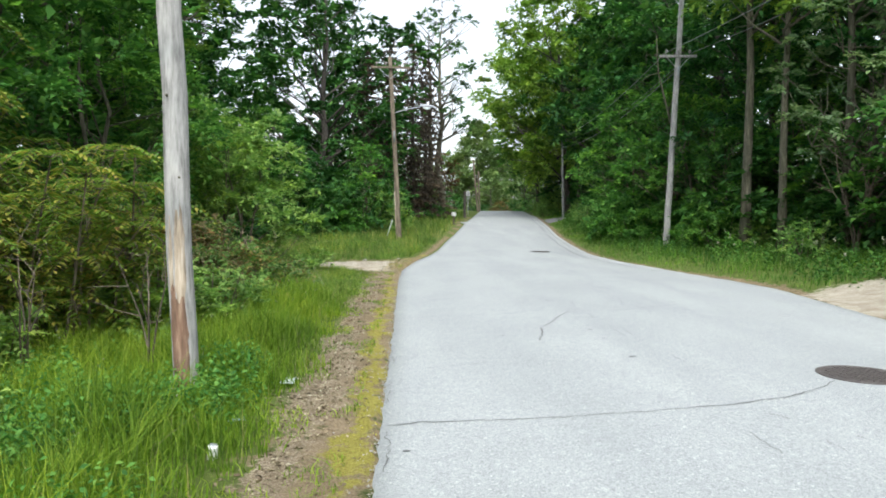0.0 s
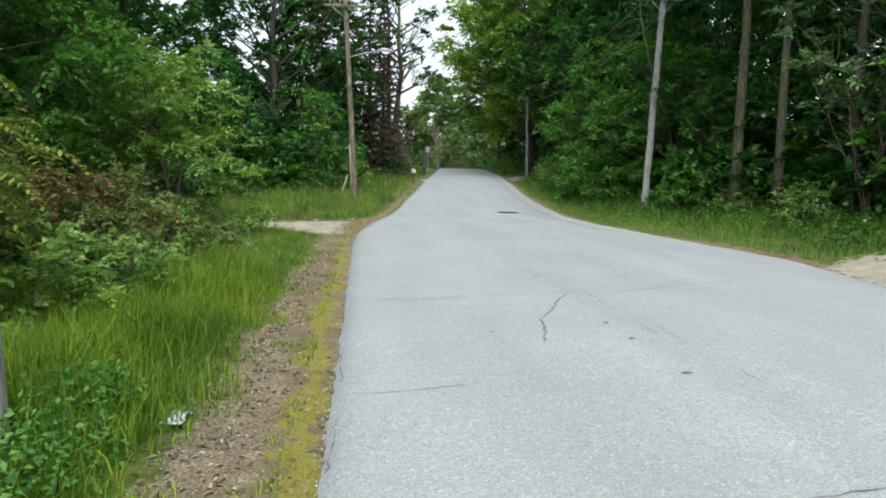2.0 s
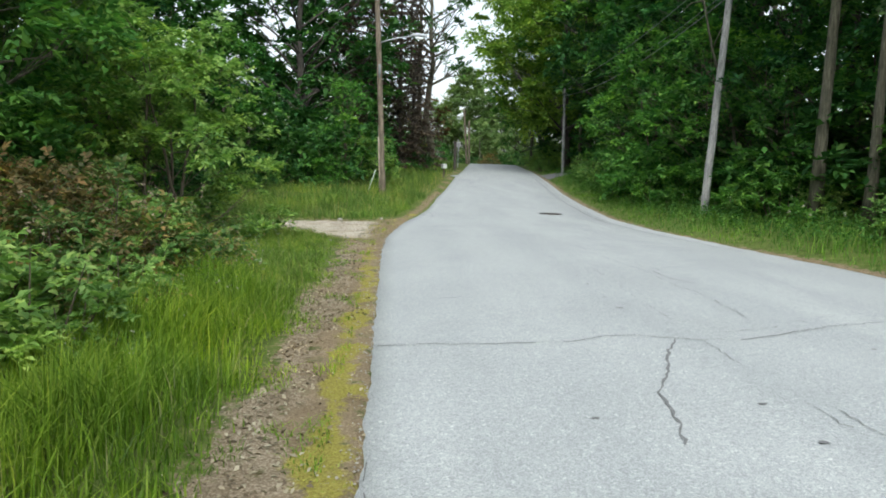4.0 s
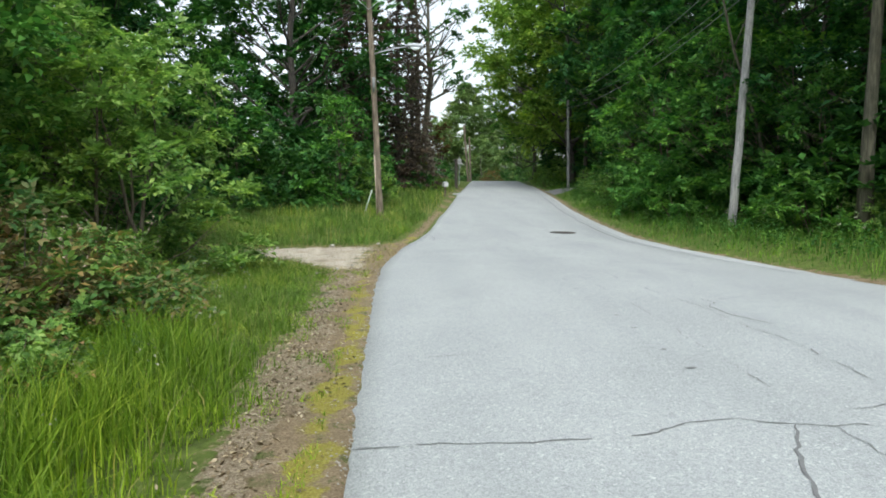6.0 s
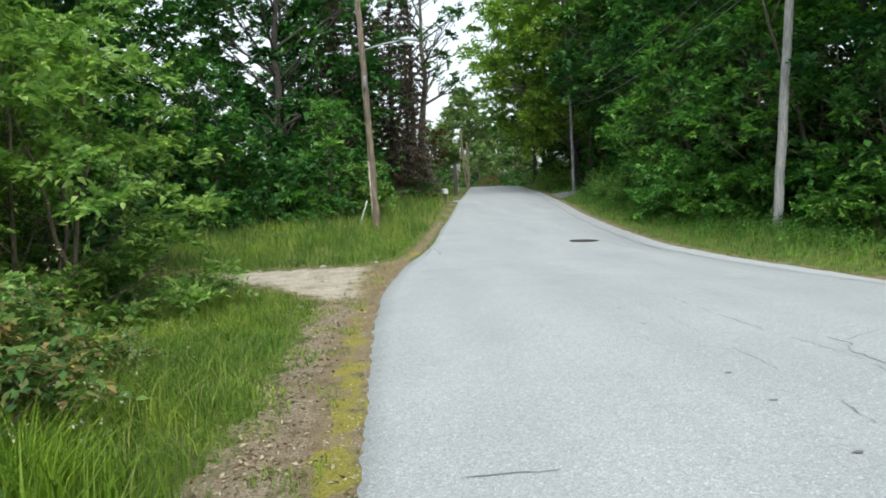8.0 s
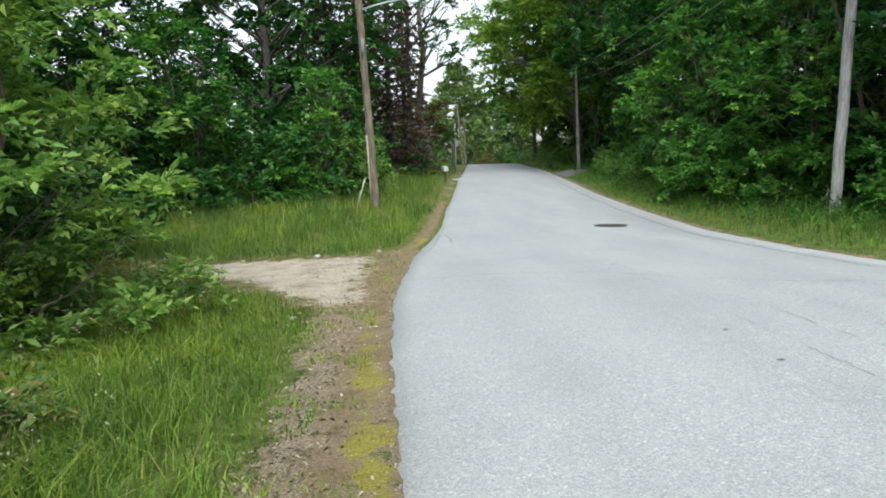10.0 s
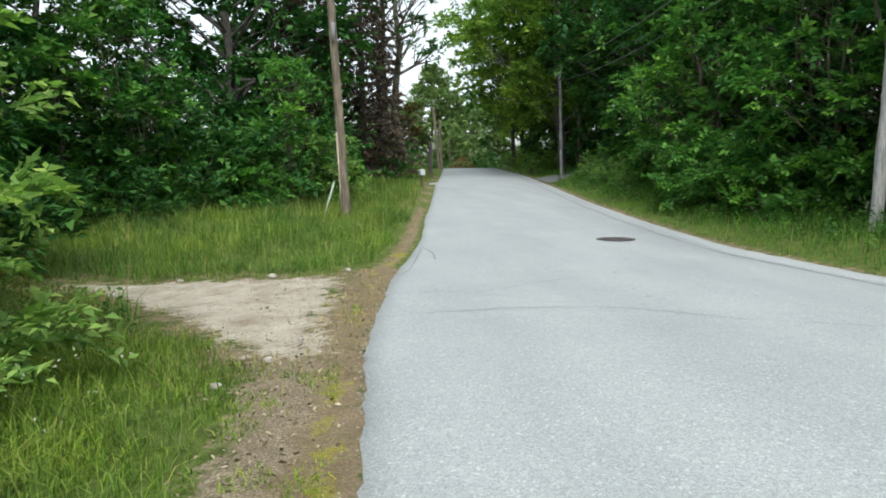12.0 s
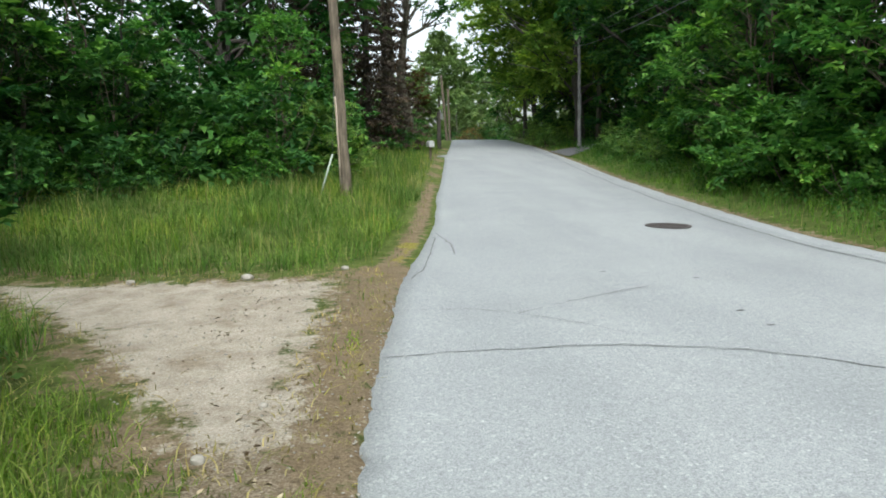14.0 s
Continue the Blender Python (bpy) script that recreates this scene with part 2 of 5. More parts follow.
# ---- mesh helpers ----
def mesh_of(name, verts, faces, material, smooth=False):
    """A mesh from vertices and faces; quads may come as one integer array."""
    verts = np.asarray(verts, dtype=np.float32)
    me = bpy.data.meshes.new(name)
    if isinstance(faces, np.ndarray):
        k = faces.shape[1]
        me.vertices.add(len(verts))
        me.vertices.foreach_set("co", verts.ravel())
        me.loops.add(faces.size)
        me.loops.foreach_set("vertex_index", faces.astype(np.int32).ravel())
        me.polygons.add(len(faces))
        me.polygons.foreach_set("loop_start", np.arange(0, faces.size, k, dtype=np.int32))
        me.update(calc_edges=True)
    else:
        me.from_pydata(verts.tolist(), [], [tuple(int(i) for i in f) for f in faces])
    if smooth:
        me.polygons.foreach_set("use_smooth", np.ones(len(me.polygons), dtype=bool))
    me.materials.append(material)
    return me


def put(name, me, parent=None, label=""):
    ob = new(name, me)
    if parent is not None:
        ob.parent = parent
    return tagged(ob, label)


class Shape:
    """Collects vertices and faces of one part."""

    def __init__(self):
        self.v, self.f = [], []

    def tube(self, pts, radii, sides=7, cap=True):
        pts = [Vector(p) for p in pts]
        start = len(self.v)
        for i, p in enumerate(pts):
            d = (pts[min(i + 1, len(pts) - 1)] - pts[max(i - 1, 0)]).normalized()
            a = d.cross(Vector((0.31, 0.95, 0.11))).normalized()
            b = d.cross(a)
            for k in range(sides):
                th = 2 * math.pi * k / sides
                self.v.append(tuple(p + (a * math.cos(th) + b * math.sin(th)) * radii[i]))
        for i in range(len(pts) - 1):
            for k in range(sides):
                q = start + i * sides
                self.f.append((q + k, q + (k + 1) % sides, q + sides + (k + 1) % sides, q + sides + k))
        if cap:
            self.f.append(tuple(start + k for k in reversed(range(sides))))
            e = start + (len(pts) - 1) * sides
            self.f.append(tuple(e + k for k in range(sides)))
        return self

    def box(self, c, s, rz=0.0, bevel=0.0):
        m = Matrix.Translation(c) @ Matrix.Rotation(rz, 4, "Z")
        start = len(self.v)
        x, y, z = (v / 2 for v in s)
        if bevel <= 0:
            for dz in (-z, z):
                for dx, dy in ((-x, -y), (x, -y), (x, y), (-x, y)):
                    self.v.append(tuple(m @ Vector((dx, dy, dz))))
            for f in ((3, 2, 1, 0), (4, 5, 6, 7), (0, 1, 5, 4), (1, 2, 6, 5), (2, 3, 7, 6), (3, 0, 4, 7)):
                self.f.append(tuple(start + i for i in f))
        else:
            bm = bmesh.new()
            bmesh.ops.create_cube(bm, size=1, matrix=m @ Matrix.Diagonal((*s, 1)))
            bmesh.ops.bevel(bm, geom=bm.edges[:], offset=bevel, segments=2, affect="EDGES")
            bm.verts.index_update()
            self.v += [tuple(v.co) for v in bm.verts]
            self.f += [tuple(start + v.index for v in f.verts) for f in bm.faces]
            bm.free()
        return self

    def mesh(self, name, material, smooth=True):
        return mesh_of(name, self.v, self.f, material, smooth)


def toned(me, values):
    """Stores a tone from 0.05 to 1 for every vertex: shoots and sprays differ in age and colour."""
    a = me.attributes.new("tone", "FLOAT", "POINT")
    a.data.foreach_set("value", np.clip(values, 0.05, 1.0).astype(np.float32))
    return me


def unit(a):
    return a / np.maximum(np.linalg.norm(a, axis=1, keepdims=True), 1e-6)


def leaf_cards(pos, nrm, size, rng, slim=0.55):
    """Folded leaf blades, four corners each, lying across the normals."""
    n = len(pos)
    nrm = unit(nrm)
    t = unit(np.cross(nrm, unit(rng.normal(size=(n, 3)))))
    s = np.cross(nrm, t)
    size = np.asarray(size).reshape(-1, 1)
    droop = nrm * size * rng.uniform(-0.35, 0.05, (n, 1))
    v = np.stack([pos - t * size * 0.5, pos + s * size * slim * 0.5 + nrm * size * 0.1,
                  pos + t * size * 0.5 + droop, pos - s * size * slim * 0.5 + nrm * size * 0.1], 1)
    q = np.arange(4 * n).reshape(n, 4)
    return v.reshape(-1, 3), q


def clump_leaves(clumps, per, size, rng, slim=0.55, flat=0.42, loose=0.36, twig=11):
    """Leaves set along the twigs that fan out of many clumps (centre, radius); gaps stay between the twigs."""
    c = np.array([k[0] for k in clumps], float)
    r = np.array([k[1] for k in clumps], float)
    w = r ** 1.7 / (r ** 1.7).sum()
    sprays = max(1, int(per * len(c) / twig))
    idx = rng.choice(len(c), size=sprays, p=w)
    d = unit(rng.normal(size=(sprays, 3)))
    d[:, 2] = np.where(rng.random(sprays) < 0.6, np.abs(d[:, 2]), d[:, 2])
    squash = np.array([1, 1, flat])
    start = c[idx] + d * squash * (r[idx] * rng.uniform(0.1, 0.55, sprays))[:, None]
    way = unit(d * np.array([1, 1, 0.55]) + np.array([0, 0, 0.12]) + rng.normal(size=d.shape) * 0.3)
    length = r[idx] * rng.uniform(0.45, 0.85, sprays)
    side = unit(np.cross(way, np.array([0, 0, 1.0])) + 1e-4)
    face = unit(np.cross(side, way) + rng.normal(size=d.shape) * loose * 0.55)
    u = np.linspace(0.08, 1.0, twig)
    sg = np.where(np.arange(twig) % 2 == 0, 1.0, -1.0)
    sg[-1] = 0.0
    n = sprays * twig
    out = side[:, None, :] * sg[None, :, None] * (1.0 - 0.35 * u)[None, :, None]
    t = unit((way[:, None, :] * 0.65 + out + rng.normal(size=(sprays, twig, 3)) * 0.28).reshape(n, 3))
    pos = start[:, None, :] + way[:, None, :] * (length[:, None] * u)[:, :, None] + rng.normal(size=(sprays, twig, 3)) * (0.05 * length)[:, None, None]
    pos[:, :, 2] -= 0.34 * length[:, None] * u ** 2
    nrm = (face[:, None, :] + np.array([0, 0, 0.35]) + rng.normal(size=(sprays, twig, 3)) * loose * 0.8).reshape(n, 3)
    nrm = unit(nrm - t * (nrm * t).sum(1, keepdims=True))
    s = np.cross(nrm, t)
    sz = (size * rng.uniform(0.7, 1.3, n)).reshape(-1, 1)
    p = pos.reshape(n, 3)
    droop = nrm * sz * rng.uniform(-0.4, 0.0, (n, 1))
    v = np.stack([p, p + t * sz * 0.42 + s * sz * slim * 0.5 + nrm * sz * 0.08, p + t * sz + droop, p + t * sz * 0.42 - s * sz * slim * 0.5 + nrm * sz * 0.08], 1)
    tone = 0.5 * rng.beta(2.0, 2.2, len(c))[idx] + 0.5 * rng.beta(1.6, 2.0, sprays)
    tone = (tone[:, None] + 0.16 * (u - 0.5)).reshape(n)
    return v.reshape(-1, 3), np.arange(4 * n).reshape(n, 4), np.repeat(tone, 4)


def broadleaf(name, label, loc, height, crown_from, radius, clumps, leaves, leaf, trunk_r, seed, leaf_mat, bark, clump_r=(0.7, 1.3), lean=(0, 0), category="tree", stems=1, limbs=16, top=0.45, wander=0.022, flat=0.42, loose=0.36, group="woodland trees"):
    """A broadleaf tree: tapered trunk, limbs that reach the clumps, and a crown of single leaves."""
    rng = np.random.default_rng(seed)
    root = tagged(new(name), label, category, group)
    root.empty_display_size = 0.3
    root.matrix_basis = pose(*loc)
    trunk, wood = Shape(), Shape()
    lines = []
    for s in range(stems):
        off = rng.normal(size=2) * (0.0 if stems == 1 else 0.25)
        out = rng.normal(size=2) * (0.0 if stems == 1 else radius * 0.3)
        pts, rad = [], []
        for i in range(9):
            u = i / 8
            w = rng.normal(size=2) * wander * height ** 0.6 * (0 < i)
            pts.append((off[0] + out[0] * u + lean[0] * u + w[0], off[1] + out[1] * u + lean[1] * u + w[1], -0.25 + (height * 0.88 + 0.25) * u))
            rad.append(trunk_r * (1 - 0.86 * u) * (1.35 if i == 0 else 1.0))
        trunk.tube(pts, rad, 9)
        lines.append(np.array(pts))
    made = []
    for i in range(clumps):
        u = (i + 0.5) / clumps
        h = crown_from + (height - crown_from) * u ** 0.9
        env = (math.sin(math.pi * min(1, 0.12 + 0.88 * u) ** (0.62 + top * 0.4)) + 0.16) * radius
        a = i * 2.39996 + rng.normal() * 0.5
        rr = env * (0.4 + 0.6 * math.sqrt(rng.random()))
        line = lines[i % stems]
        ax = np.array([np.interp(h, line[:, 2], line[:, 0]), np.interp(h, line[:, 2], line[:, 1])])
        c = np.array([ax[0] + rr * math.cos(a), ax[1] + rr * math.sin(a), h + rng.normal() * 0.25])
        made.append((c, rng.uniform(*clump_r) * (1 - 0.25 * u)))
        if i % max(1, clumps // limbs) == 0:
            h0 = max(crown_from * 0.7, h - rr * 0.75)
            p0 = np.array([np.interp(h0, line[:, 2], line[:, 0]), np.interp(h0, line[:, 2], line[:, 1]), h0])
            m1 = p0 + (c - p0) * 0.5 + rng.normal(size=3) * 0.12 * rr + np.array([0, 0, -0.06 * rr])
            r0 = max(0.012, trunk_r * 0.38 * (1 - 0.7 * u))
            wood.tube([p0, m1, c], [r0, r0 * 0.6, r0 * 0.2], 5, False)
            for k in range(2):
                e = c + rng.normal(size=3) * made[-1][1] * 0.7
                wood.tube([m1, (m1 + e) / 2 + rng.normal(size=3) * 0.1, e], [r0 * 0.4, r0 * 0.28, r0 * 0.1], 4, False)
    put("trunk", trunk.mesh("trunk", bark), root)
    if wood.v:
        put("branchwork", wood.mesh("branchwork", bark), root)
    v, q, tone = clump_leaves(made, leaves / clumps, leaf, rng, 0.55, flat, loose)
    put("crown", toned(mesh_of("crown", v, q, leaf_mat), tone), root)
    return root


def conifer(name, label, loc, height, radius, seed, leaf_mat, bark, tiers=26, density=170, size=0.22, gaps=0.12):
    """A conifer with drooping whorls of boughs; every bough is a fan of needle sprays."""
    rng = np.random.default_rng(seed)
    root = tagged(new(name), label, "conifer", "woodland trees")
    root.matrix_basis = pose(*loc)
    put("trunk", Shape().tube([(0, 0, -0.2), (0.03, 0, height * 0.5), (0, 0, height)], [height * 0.017, height * 0.01, 0.01], 8).mesh("trunk", bark), root)
    wood, pos, nrm = Shape(), [], []
    for t in range(tiers):
        u = t / (tiers - 1)
        h = 0.9 + (height - 1.0) * u
        reach = radius * (1 - u) ** 0.75 + 0.12
        for k in range(7):
            if rng.random() < gaps:
                continue
            a = t * 1.1 + k * 2 * math.pi / 7 + rng.normal() * 0.2
            ln = reach * rng.uniform(0.65, 1.12)
            d = np.array([math.cos(a), math.sin(a), 0])
            tip = np.array([0, 0, h]) + d * ln + np.array([0, 0, -0.22 * ln])
            wood.tube([(0, 0, h), tip], [0.02 * (1.3 - u), 0.004], 4, False)
            m = int(density / 7 * (0.3 + ln / radius))
            s = rng.random(m) ** 0.7
            side = np.array([-d[1], d[0], 0])
            p = np.array([0, 0, h]) + (tip - np.array([0, 0, h])) * s[:, None] + side * (rng.normal(size=m) * 0.16 * ln * (1.15 - s))[:, None]
            p[:, 2] -= rng.random(m) * 0.16
            pos.append(p)
            nrm.append(np.tile([0, 0, 1.0], (m, 1)) + rng.normal(size=(m, 3)) * 0.6)
    tagged(put("branchwork", wood.mesh("branchwork", bark), root), kind="stuff")
    v, q = leaf_cards(np.concatenate(pos), np.concatenate(nrm), size * rng.uniform(0.6, 1.3, sum(map(len, pos))), rng, 0.35)
    put("crown", mesh_of("crown", v, q, leaf_mat), root)
    return root


def sumac(name, label, loc, height, radius, seed):
    """Sumac: bare forked stems, each topped by a whorl of long leaves made of paired leaflets."""
    rng = np.random.default_rng(seed)
    root = tagged(new(name), label, "shrub", "sumac thicket")
    root.matrix_basis = pose(*loc)
    wood, pos, nrm, size, vs = Shape(), [], [], [], []
    for s in range(17):
        a, rr = rng.random() * 6.28, radius * math.sqrt(rng.random())
        top = np.array([rr * math.cos(a), rr * math.sin(a), height * rng.uniform(0.35, 1.0)])
        base = top * np.array([0.55, 0.55, 0]) + rng.normal(size=3) * 0.1 * np.array([1, 1, 0])
        mid = (base + top) / 2 + rng.normal(size=3) * 0.12
        wood.tube([base - [0, 0, 0.2], mid, top], [0.022, 0.016, 0.009], 5, False)
        for w in range(4):
            org = (top, mid + (top - mid) * 0.6, mid + (top - mid) * 0.15, base + (mid - base) * 0.7)[w] + rng.normal(size=3) * 0.05
            for k in range(7):
                b = k * 0.898 + rng.normal() * 0.15
                ln = rng.uniform(0.4, 0.62)
                d = np.array([math.cos(b), math.sin(b), 0.0])
                u = np.linspace(0.15, 1, 11)
                spine = org + d * (ln * u)[:, None] + np.array([0, 0, 1.0]) * (0.16 * np.sin(u * 2.2) - 0.30 * u ** 2 * ln / 0.5)[:, None]
                side = np.array([-d[1], d[0], 0.0])
                wood.tube([org, spine[5], spine[-1]], [0.005, 0.004, 0.002], 3, False)
                lw = 0.15 * np.sin(0.5 + u * 2.2)
                for sg in (-1, 1):
                    tip = spine + side * sg * lw[:, None] + d * 0.04 + np.array([0, 0, -1.0]) * (lw * 0.35)[:, None] + rng.normal(size=spine.shape) * 0.012
                    wv = d * 0.022
                    m = (spine + tip) / 2
                    vs.append(np.stack([spine, m + wv + [0, 0, 0.008], tip, m - wv + [0, 0, 0.008]], 1).reshape(-1, 3))
    put("branchwork", wood.mesh("branchwork", M_TWIG), root)
    v = np.concatenate(vs)
    put("crown", mesh_of("crown", v, np.arange(len(v)).reshape(-1, 4), M_LEAF_SUMAC), root)
    return root


def thicket(name, label, loc, height, radius, clumps, leaves, leaf, seed, leaf_mat, group="roadside shrubs", category="shrub", slim=0.55):
    """A many-stemmed shrub whose clumps reach down to the ground."""
    rng = np.random.default_rng(seed)
    root = tagged(new(name), label, category, group)
    root.matrix_basis = pose(*loc)
    wood, made = Shape(), []
    for i in range(clumps):
        a, rr = i * 2.39996 + rng.normal() * 0.3, radius * math.sqrt((i + 0.5) / clumps)
        dome = height * math.sqrt(max(0.08, 1 - 0.8 * (rr / radius) ** 2))
        z = dome * rng.uniform(0.18, 0.95)
        c = np.array([rr * math.cos(a), rr * math.sin(a), z])
        made.append((c, rng.uniform(0.22, 0.5) * min(height, radius * 1.6) * 0.6))
        if i % 2 == 0:
            b = c * np.array([0.3, 0.3, 0]) - [0, 0, 0.15]
            wood.tube([b, (b + c) / 2 + rng.normal(size=3) * 0.08, c + [0, 0, 0.15]], [0.022, 0.014, 0.004], 4, False)
    put("branchwork", wood.mesh("branchwork", M_TWIG), root)
    v, q, tone = clump_leaves(made, leaves / clumps, leaf, rng, slim, 0.55)
    put("crown", toned(mesh_of("crown", v, q, leaf_mat), tone), root)
    return root


# ---- lie of the land ----
LEFT_Y = [-30, 0, 10, 17, 19.5, 21, 22.2, 23.6, 25, 26.5, 29, 33.6, 39.4, 47, 50.6, 51.6, 52.6, 58, 70, 80, 100, 130]
LEFT_X = [0.2, -0.10, -0.13, -0.17, -0.10, 0.03, 0.18, 0.32, 0.55, 0.85, 1.28, 1.82, 2.62, 3.6, 4.05, 3.75, 4.4, 5.2, 6.9, 8.2, 11.0, 15.5]
RIGHT_Y = [-30, 6, 9, 12, 14.5, 16.5, 18.5, 20.5, 22.5, 26.5, 31.5, 37.5, 45, 54, 65, 73, 80, 100, 130]
RIGHT_X = [7.5, 7.0, 7.1, 7.55, 7.9, 7.8, 7.35, 7.05, 6.85, 6.88, 7.3, 7.95, 8.97, 10.05, 11.2, 12.0, 12.8, 15.5, 20.0]


def edge_l(y):
    return np.interp(y, LEFT_Y, LEFT_X)


def edge_r(y):
    return np.interp(y, RIGHT_Y, RIGHT_X)


def profile(y):
    """Height of the road's middle line: level, then up to the crest and over it."""
    y = np.asarray(y, float)
    u = np.clip((y - 26) / 50, 0, 1)
    return 1.85 * (u * u * (3 - 2 * u) * 0.35 + u * 0.65) - 0.03 * np.clip(y - 76, 0, 40)


def camber(x, y):
    s = np.clip((x - edge_l(y)) / (edge_r(y) - edge_l(y)), 0, 1)
    return 0.14 * np.sin(math.pi * s) ** 0.8 * (1 - 0.8 * np.clip((y - 18) / 9, 0, 1))


def wave(x, y, f, seed=0.0):
    """Cheap smooth roughness, -1 to 1."""
    return (np.sin(x * f * 1.7 + seed + 1.3 * np.sin(y * f * 0.9 + seed)) + np.sin(y * f * 1.3 - seed + 1.1 * np.sin(x * f * 1.1))) * 0.5


def land(x, y):
    """Height of the ground off the road."""
    x, y = np.asarray(x, float), np.asarray(y, float)
    dl = np.clip(edge_l(y) - x, 0, None)
    dr = np.clip(x - edge_r(y), 0, None)
    up = np.clip((y - 25) / 6, 0, 1)
    z = profile(y) - 0.012
    z = z + (-0.04 * np.clip(dl - 0.6, 0, 3.5)) * (1 - up) + 0.13 * np.clip(dl - 0.4, 0, 2.2) * up + 0.02 * np.clip(dl - 6, 0, 60)
    z = z + 0.14 * np.clip(dr - 0.25, 0, 4) + 0.07 * np.clip(dr - 4, 0, 50)
    inside = (dl <= 0) & (dr <= 0)
    z = np.where(inside, z - 0.06, z + 0.025 * wave(x, y, 1.4) * np.clip(dl + dr, 0, 1) + 0.01 * wave(x, y, 6.0, 2.0))
    return z


def land1(x, y):
    return float(land(np.array([x]), np.array([y]))[0])


def inside_of(px, py, poly):
    """Signed distance to a polygon, positive inside."""
    best, odd = np.full(px.shape, 1e9), np.zeros(px.shape, bool)
    for (ax, ay), (bx, by) in zip(poly, poly[1:] + poly[:1]):
        ex, ey = bx - ax, by - ay
        t = np.clip(((px - ax) * ex + (py - ay) * ey) / (ex * ex + ey * ey), 0, 1)
        best = np.minimum(best, np.hypot(px - ax - t * ex, py - ay - t * ey))
        cross = (ay > py) != (by > py)
        odd ^= cross & (px < (bx - ax) * (py - ay) / (by - ay + 1e-9) + ax)
    return np.where(odd, best, -best)


DRIVE = [(-0.4, 23.9), (-0.48, 21.3), (-0.5, 19.5), (-0.85, 19.4), (-1.6, 20.7), (-2.6, 22.5), (-4.0, 24.2), (-5.0, 25.0), (-3.4, 24.9), (-2.4, 24.65), (-1.4, 24.4), (-0.6, 24.4)]
SAND_RIGHT = [(6.9, 10.3), (7.5, 12.2), (7.9, 13.7), (10.2, 14.3), (14, 14.6), (14, 12.0), (9, 10.8)]
SIDE_DRIVE = [(9.9, 49.5), (10.4, 54.5), (12.0, 55.6), (17, 57.5), (17, 54.5), (12.4, 52.6), (10.9, 50.6)]


def masks(x, y):
    d = edge_l(y) - x
    dr = x - edge_r(y)
    n1, n2 = wave(x, y, 2.3, 1.0) * 0.5 + wave(x, y, 7.0) * 0.5, wave(x, y, 4.1, 3.0)
    wide = 0.30 + 0.12 * n2 + 0.08 * wave(x, y, 13.0, 5.0)
    moss = np.clip(0.82 + 0.32 * n2 + 0.22 * wave(x, y, 9.0, 7.0) - np.abs(d - 0.19 - 0.05 * np.sin(y * 0.8)) / (wide * 0.8), 0, 1) * np.interp(y, [12, 17, 19.5, 25, 26], [1.0, 0.72, 0.35, 0.35, 0.9]) * (y < 27)
    litter = np.clip(1.1 - np.abs(d - 0.6 + 0.12 * n1) / (0.36 + 0.1 * np.sin(y * 1.1) + 0.08 * n2), 0, 1) * (y < 20.5)
    sand = np.clip(0.45 + inside_of(x, y, DRIVE) * 1.6 + 0.15 * n1, 0, 1) * (inside_of(x, y, DRIVE) > -0.6)
    sand = np.maximum(sand, np.clip(0.4 + inside_of(x, y, SAND_RIGHT) * 1.2 + 0.15 * n1, 0, 1) * (inside_of(x, y, SAND_RIGHT) > -0.6))
    dirt = np.clip(0.6 + inside_of(x, y, DRIVE) * 0.38 + 0.25 * n1 + 0.2 * n2, 0, 1) * (inside_of(x, y, DRIVE) > -1.8)
    dirt = np.maximum(dirt, np.clip(1.0 - np.abs(d - 0.28) / np.where(y > 25, 0.32, 0.85), 0, 1) * (y < 60))
    dirt = np.maximum(dirt, np.clip(0.9 - np.abs(dr - 0.2) / 0.5, 0, 1) * (y > 8) * (y < 70))
    far_side = np.interp(y, [24, 33, 34], [5.2, 9.0, 4.5])
    humus = np.clip((d - far_side) / 1.2 + 0.3 * n1, 0, 1) + np.clip((dr - 3.3) / 1.0 + 0.3 * n1, 0, 1) * (inside_of(x, y, SIDE_DRIVE) < 0)
    return moss, litter, sand, dirt, np.clip(humus, 0, 1)


def build_ground():
    xs = np.concatenate([[-900, -400, -180, -90, -50], np.arange(-34, -9, 1.5), np.arange(-9, -3.5, 0.4), np.arange(-3.5, 2.0, 0.09), np.arange(2.0, 6.6, 0.5),
                         np.arange(6.6, 11, 0.2), np.arange(11, 36, 1.5), [50, 90, 180, 400, 900]])
    ys = np.concatenate([[-900, -300, -100, -50, -30, -20, -12, -6, -2], np.arange(0, 30, 0.14), np.arange(30, 60, 0.5), np.arange(60, 140, 3), [180, 260, 420, 900, 1800]])
    gx, gy = np.meshgrid(xs, ys)
    px, py = gx.ravel(), gy.ravel()
    z = land(px, np.clip(py, -30, 200)) + 0.0
    v = np.stack([px, py, z], 1)
    w, h = len(xs), len(ys)
    i = (np.arange(h - 1)[:, None] * w + np.arange(w - 1)).ravel()
    q = np.stack([i, i + 1, i + w + 1, i + w], 1)
    me = mesh_of("ground", v, q, M_GROUND, True)
    for name, vals in zip(("moss", "litter", "sand", "dirt", "humus"), masks(px, py)):
        a = me.attributes.new(name, "FLOAT", "POINT")
        a.data.foreach_set("value", vals.astype(np.float32))
    tagged(new("ground", me), "grassy verge with moss, dead leaves and a sandy turnout", "ground", "", "structure")


EDGE_RNG = np.random.default_rng(17)


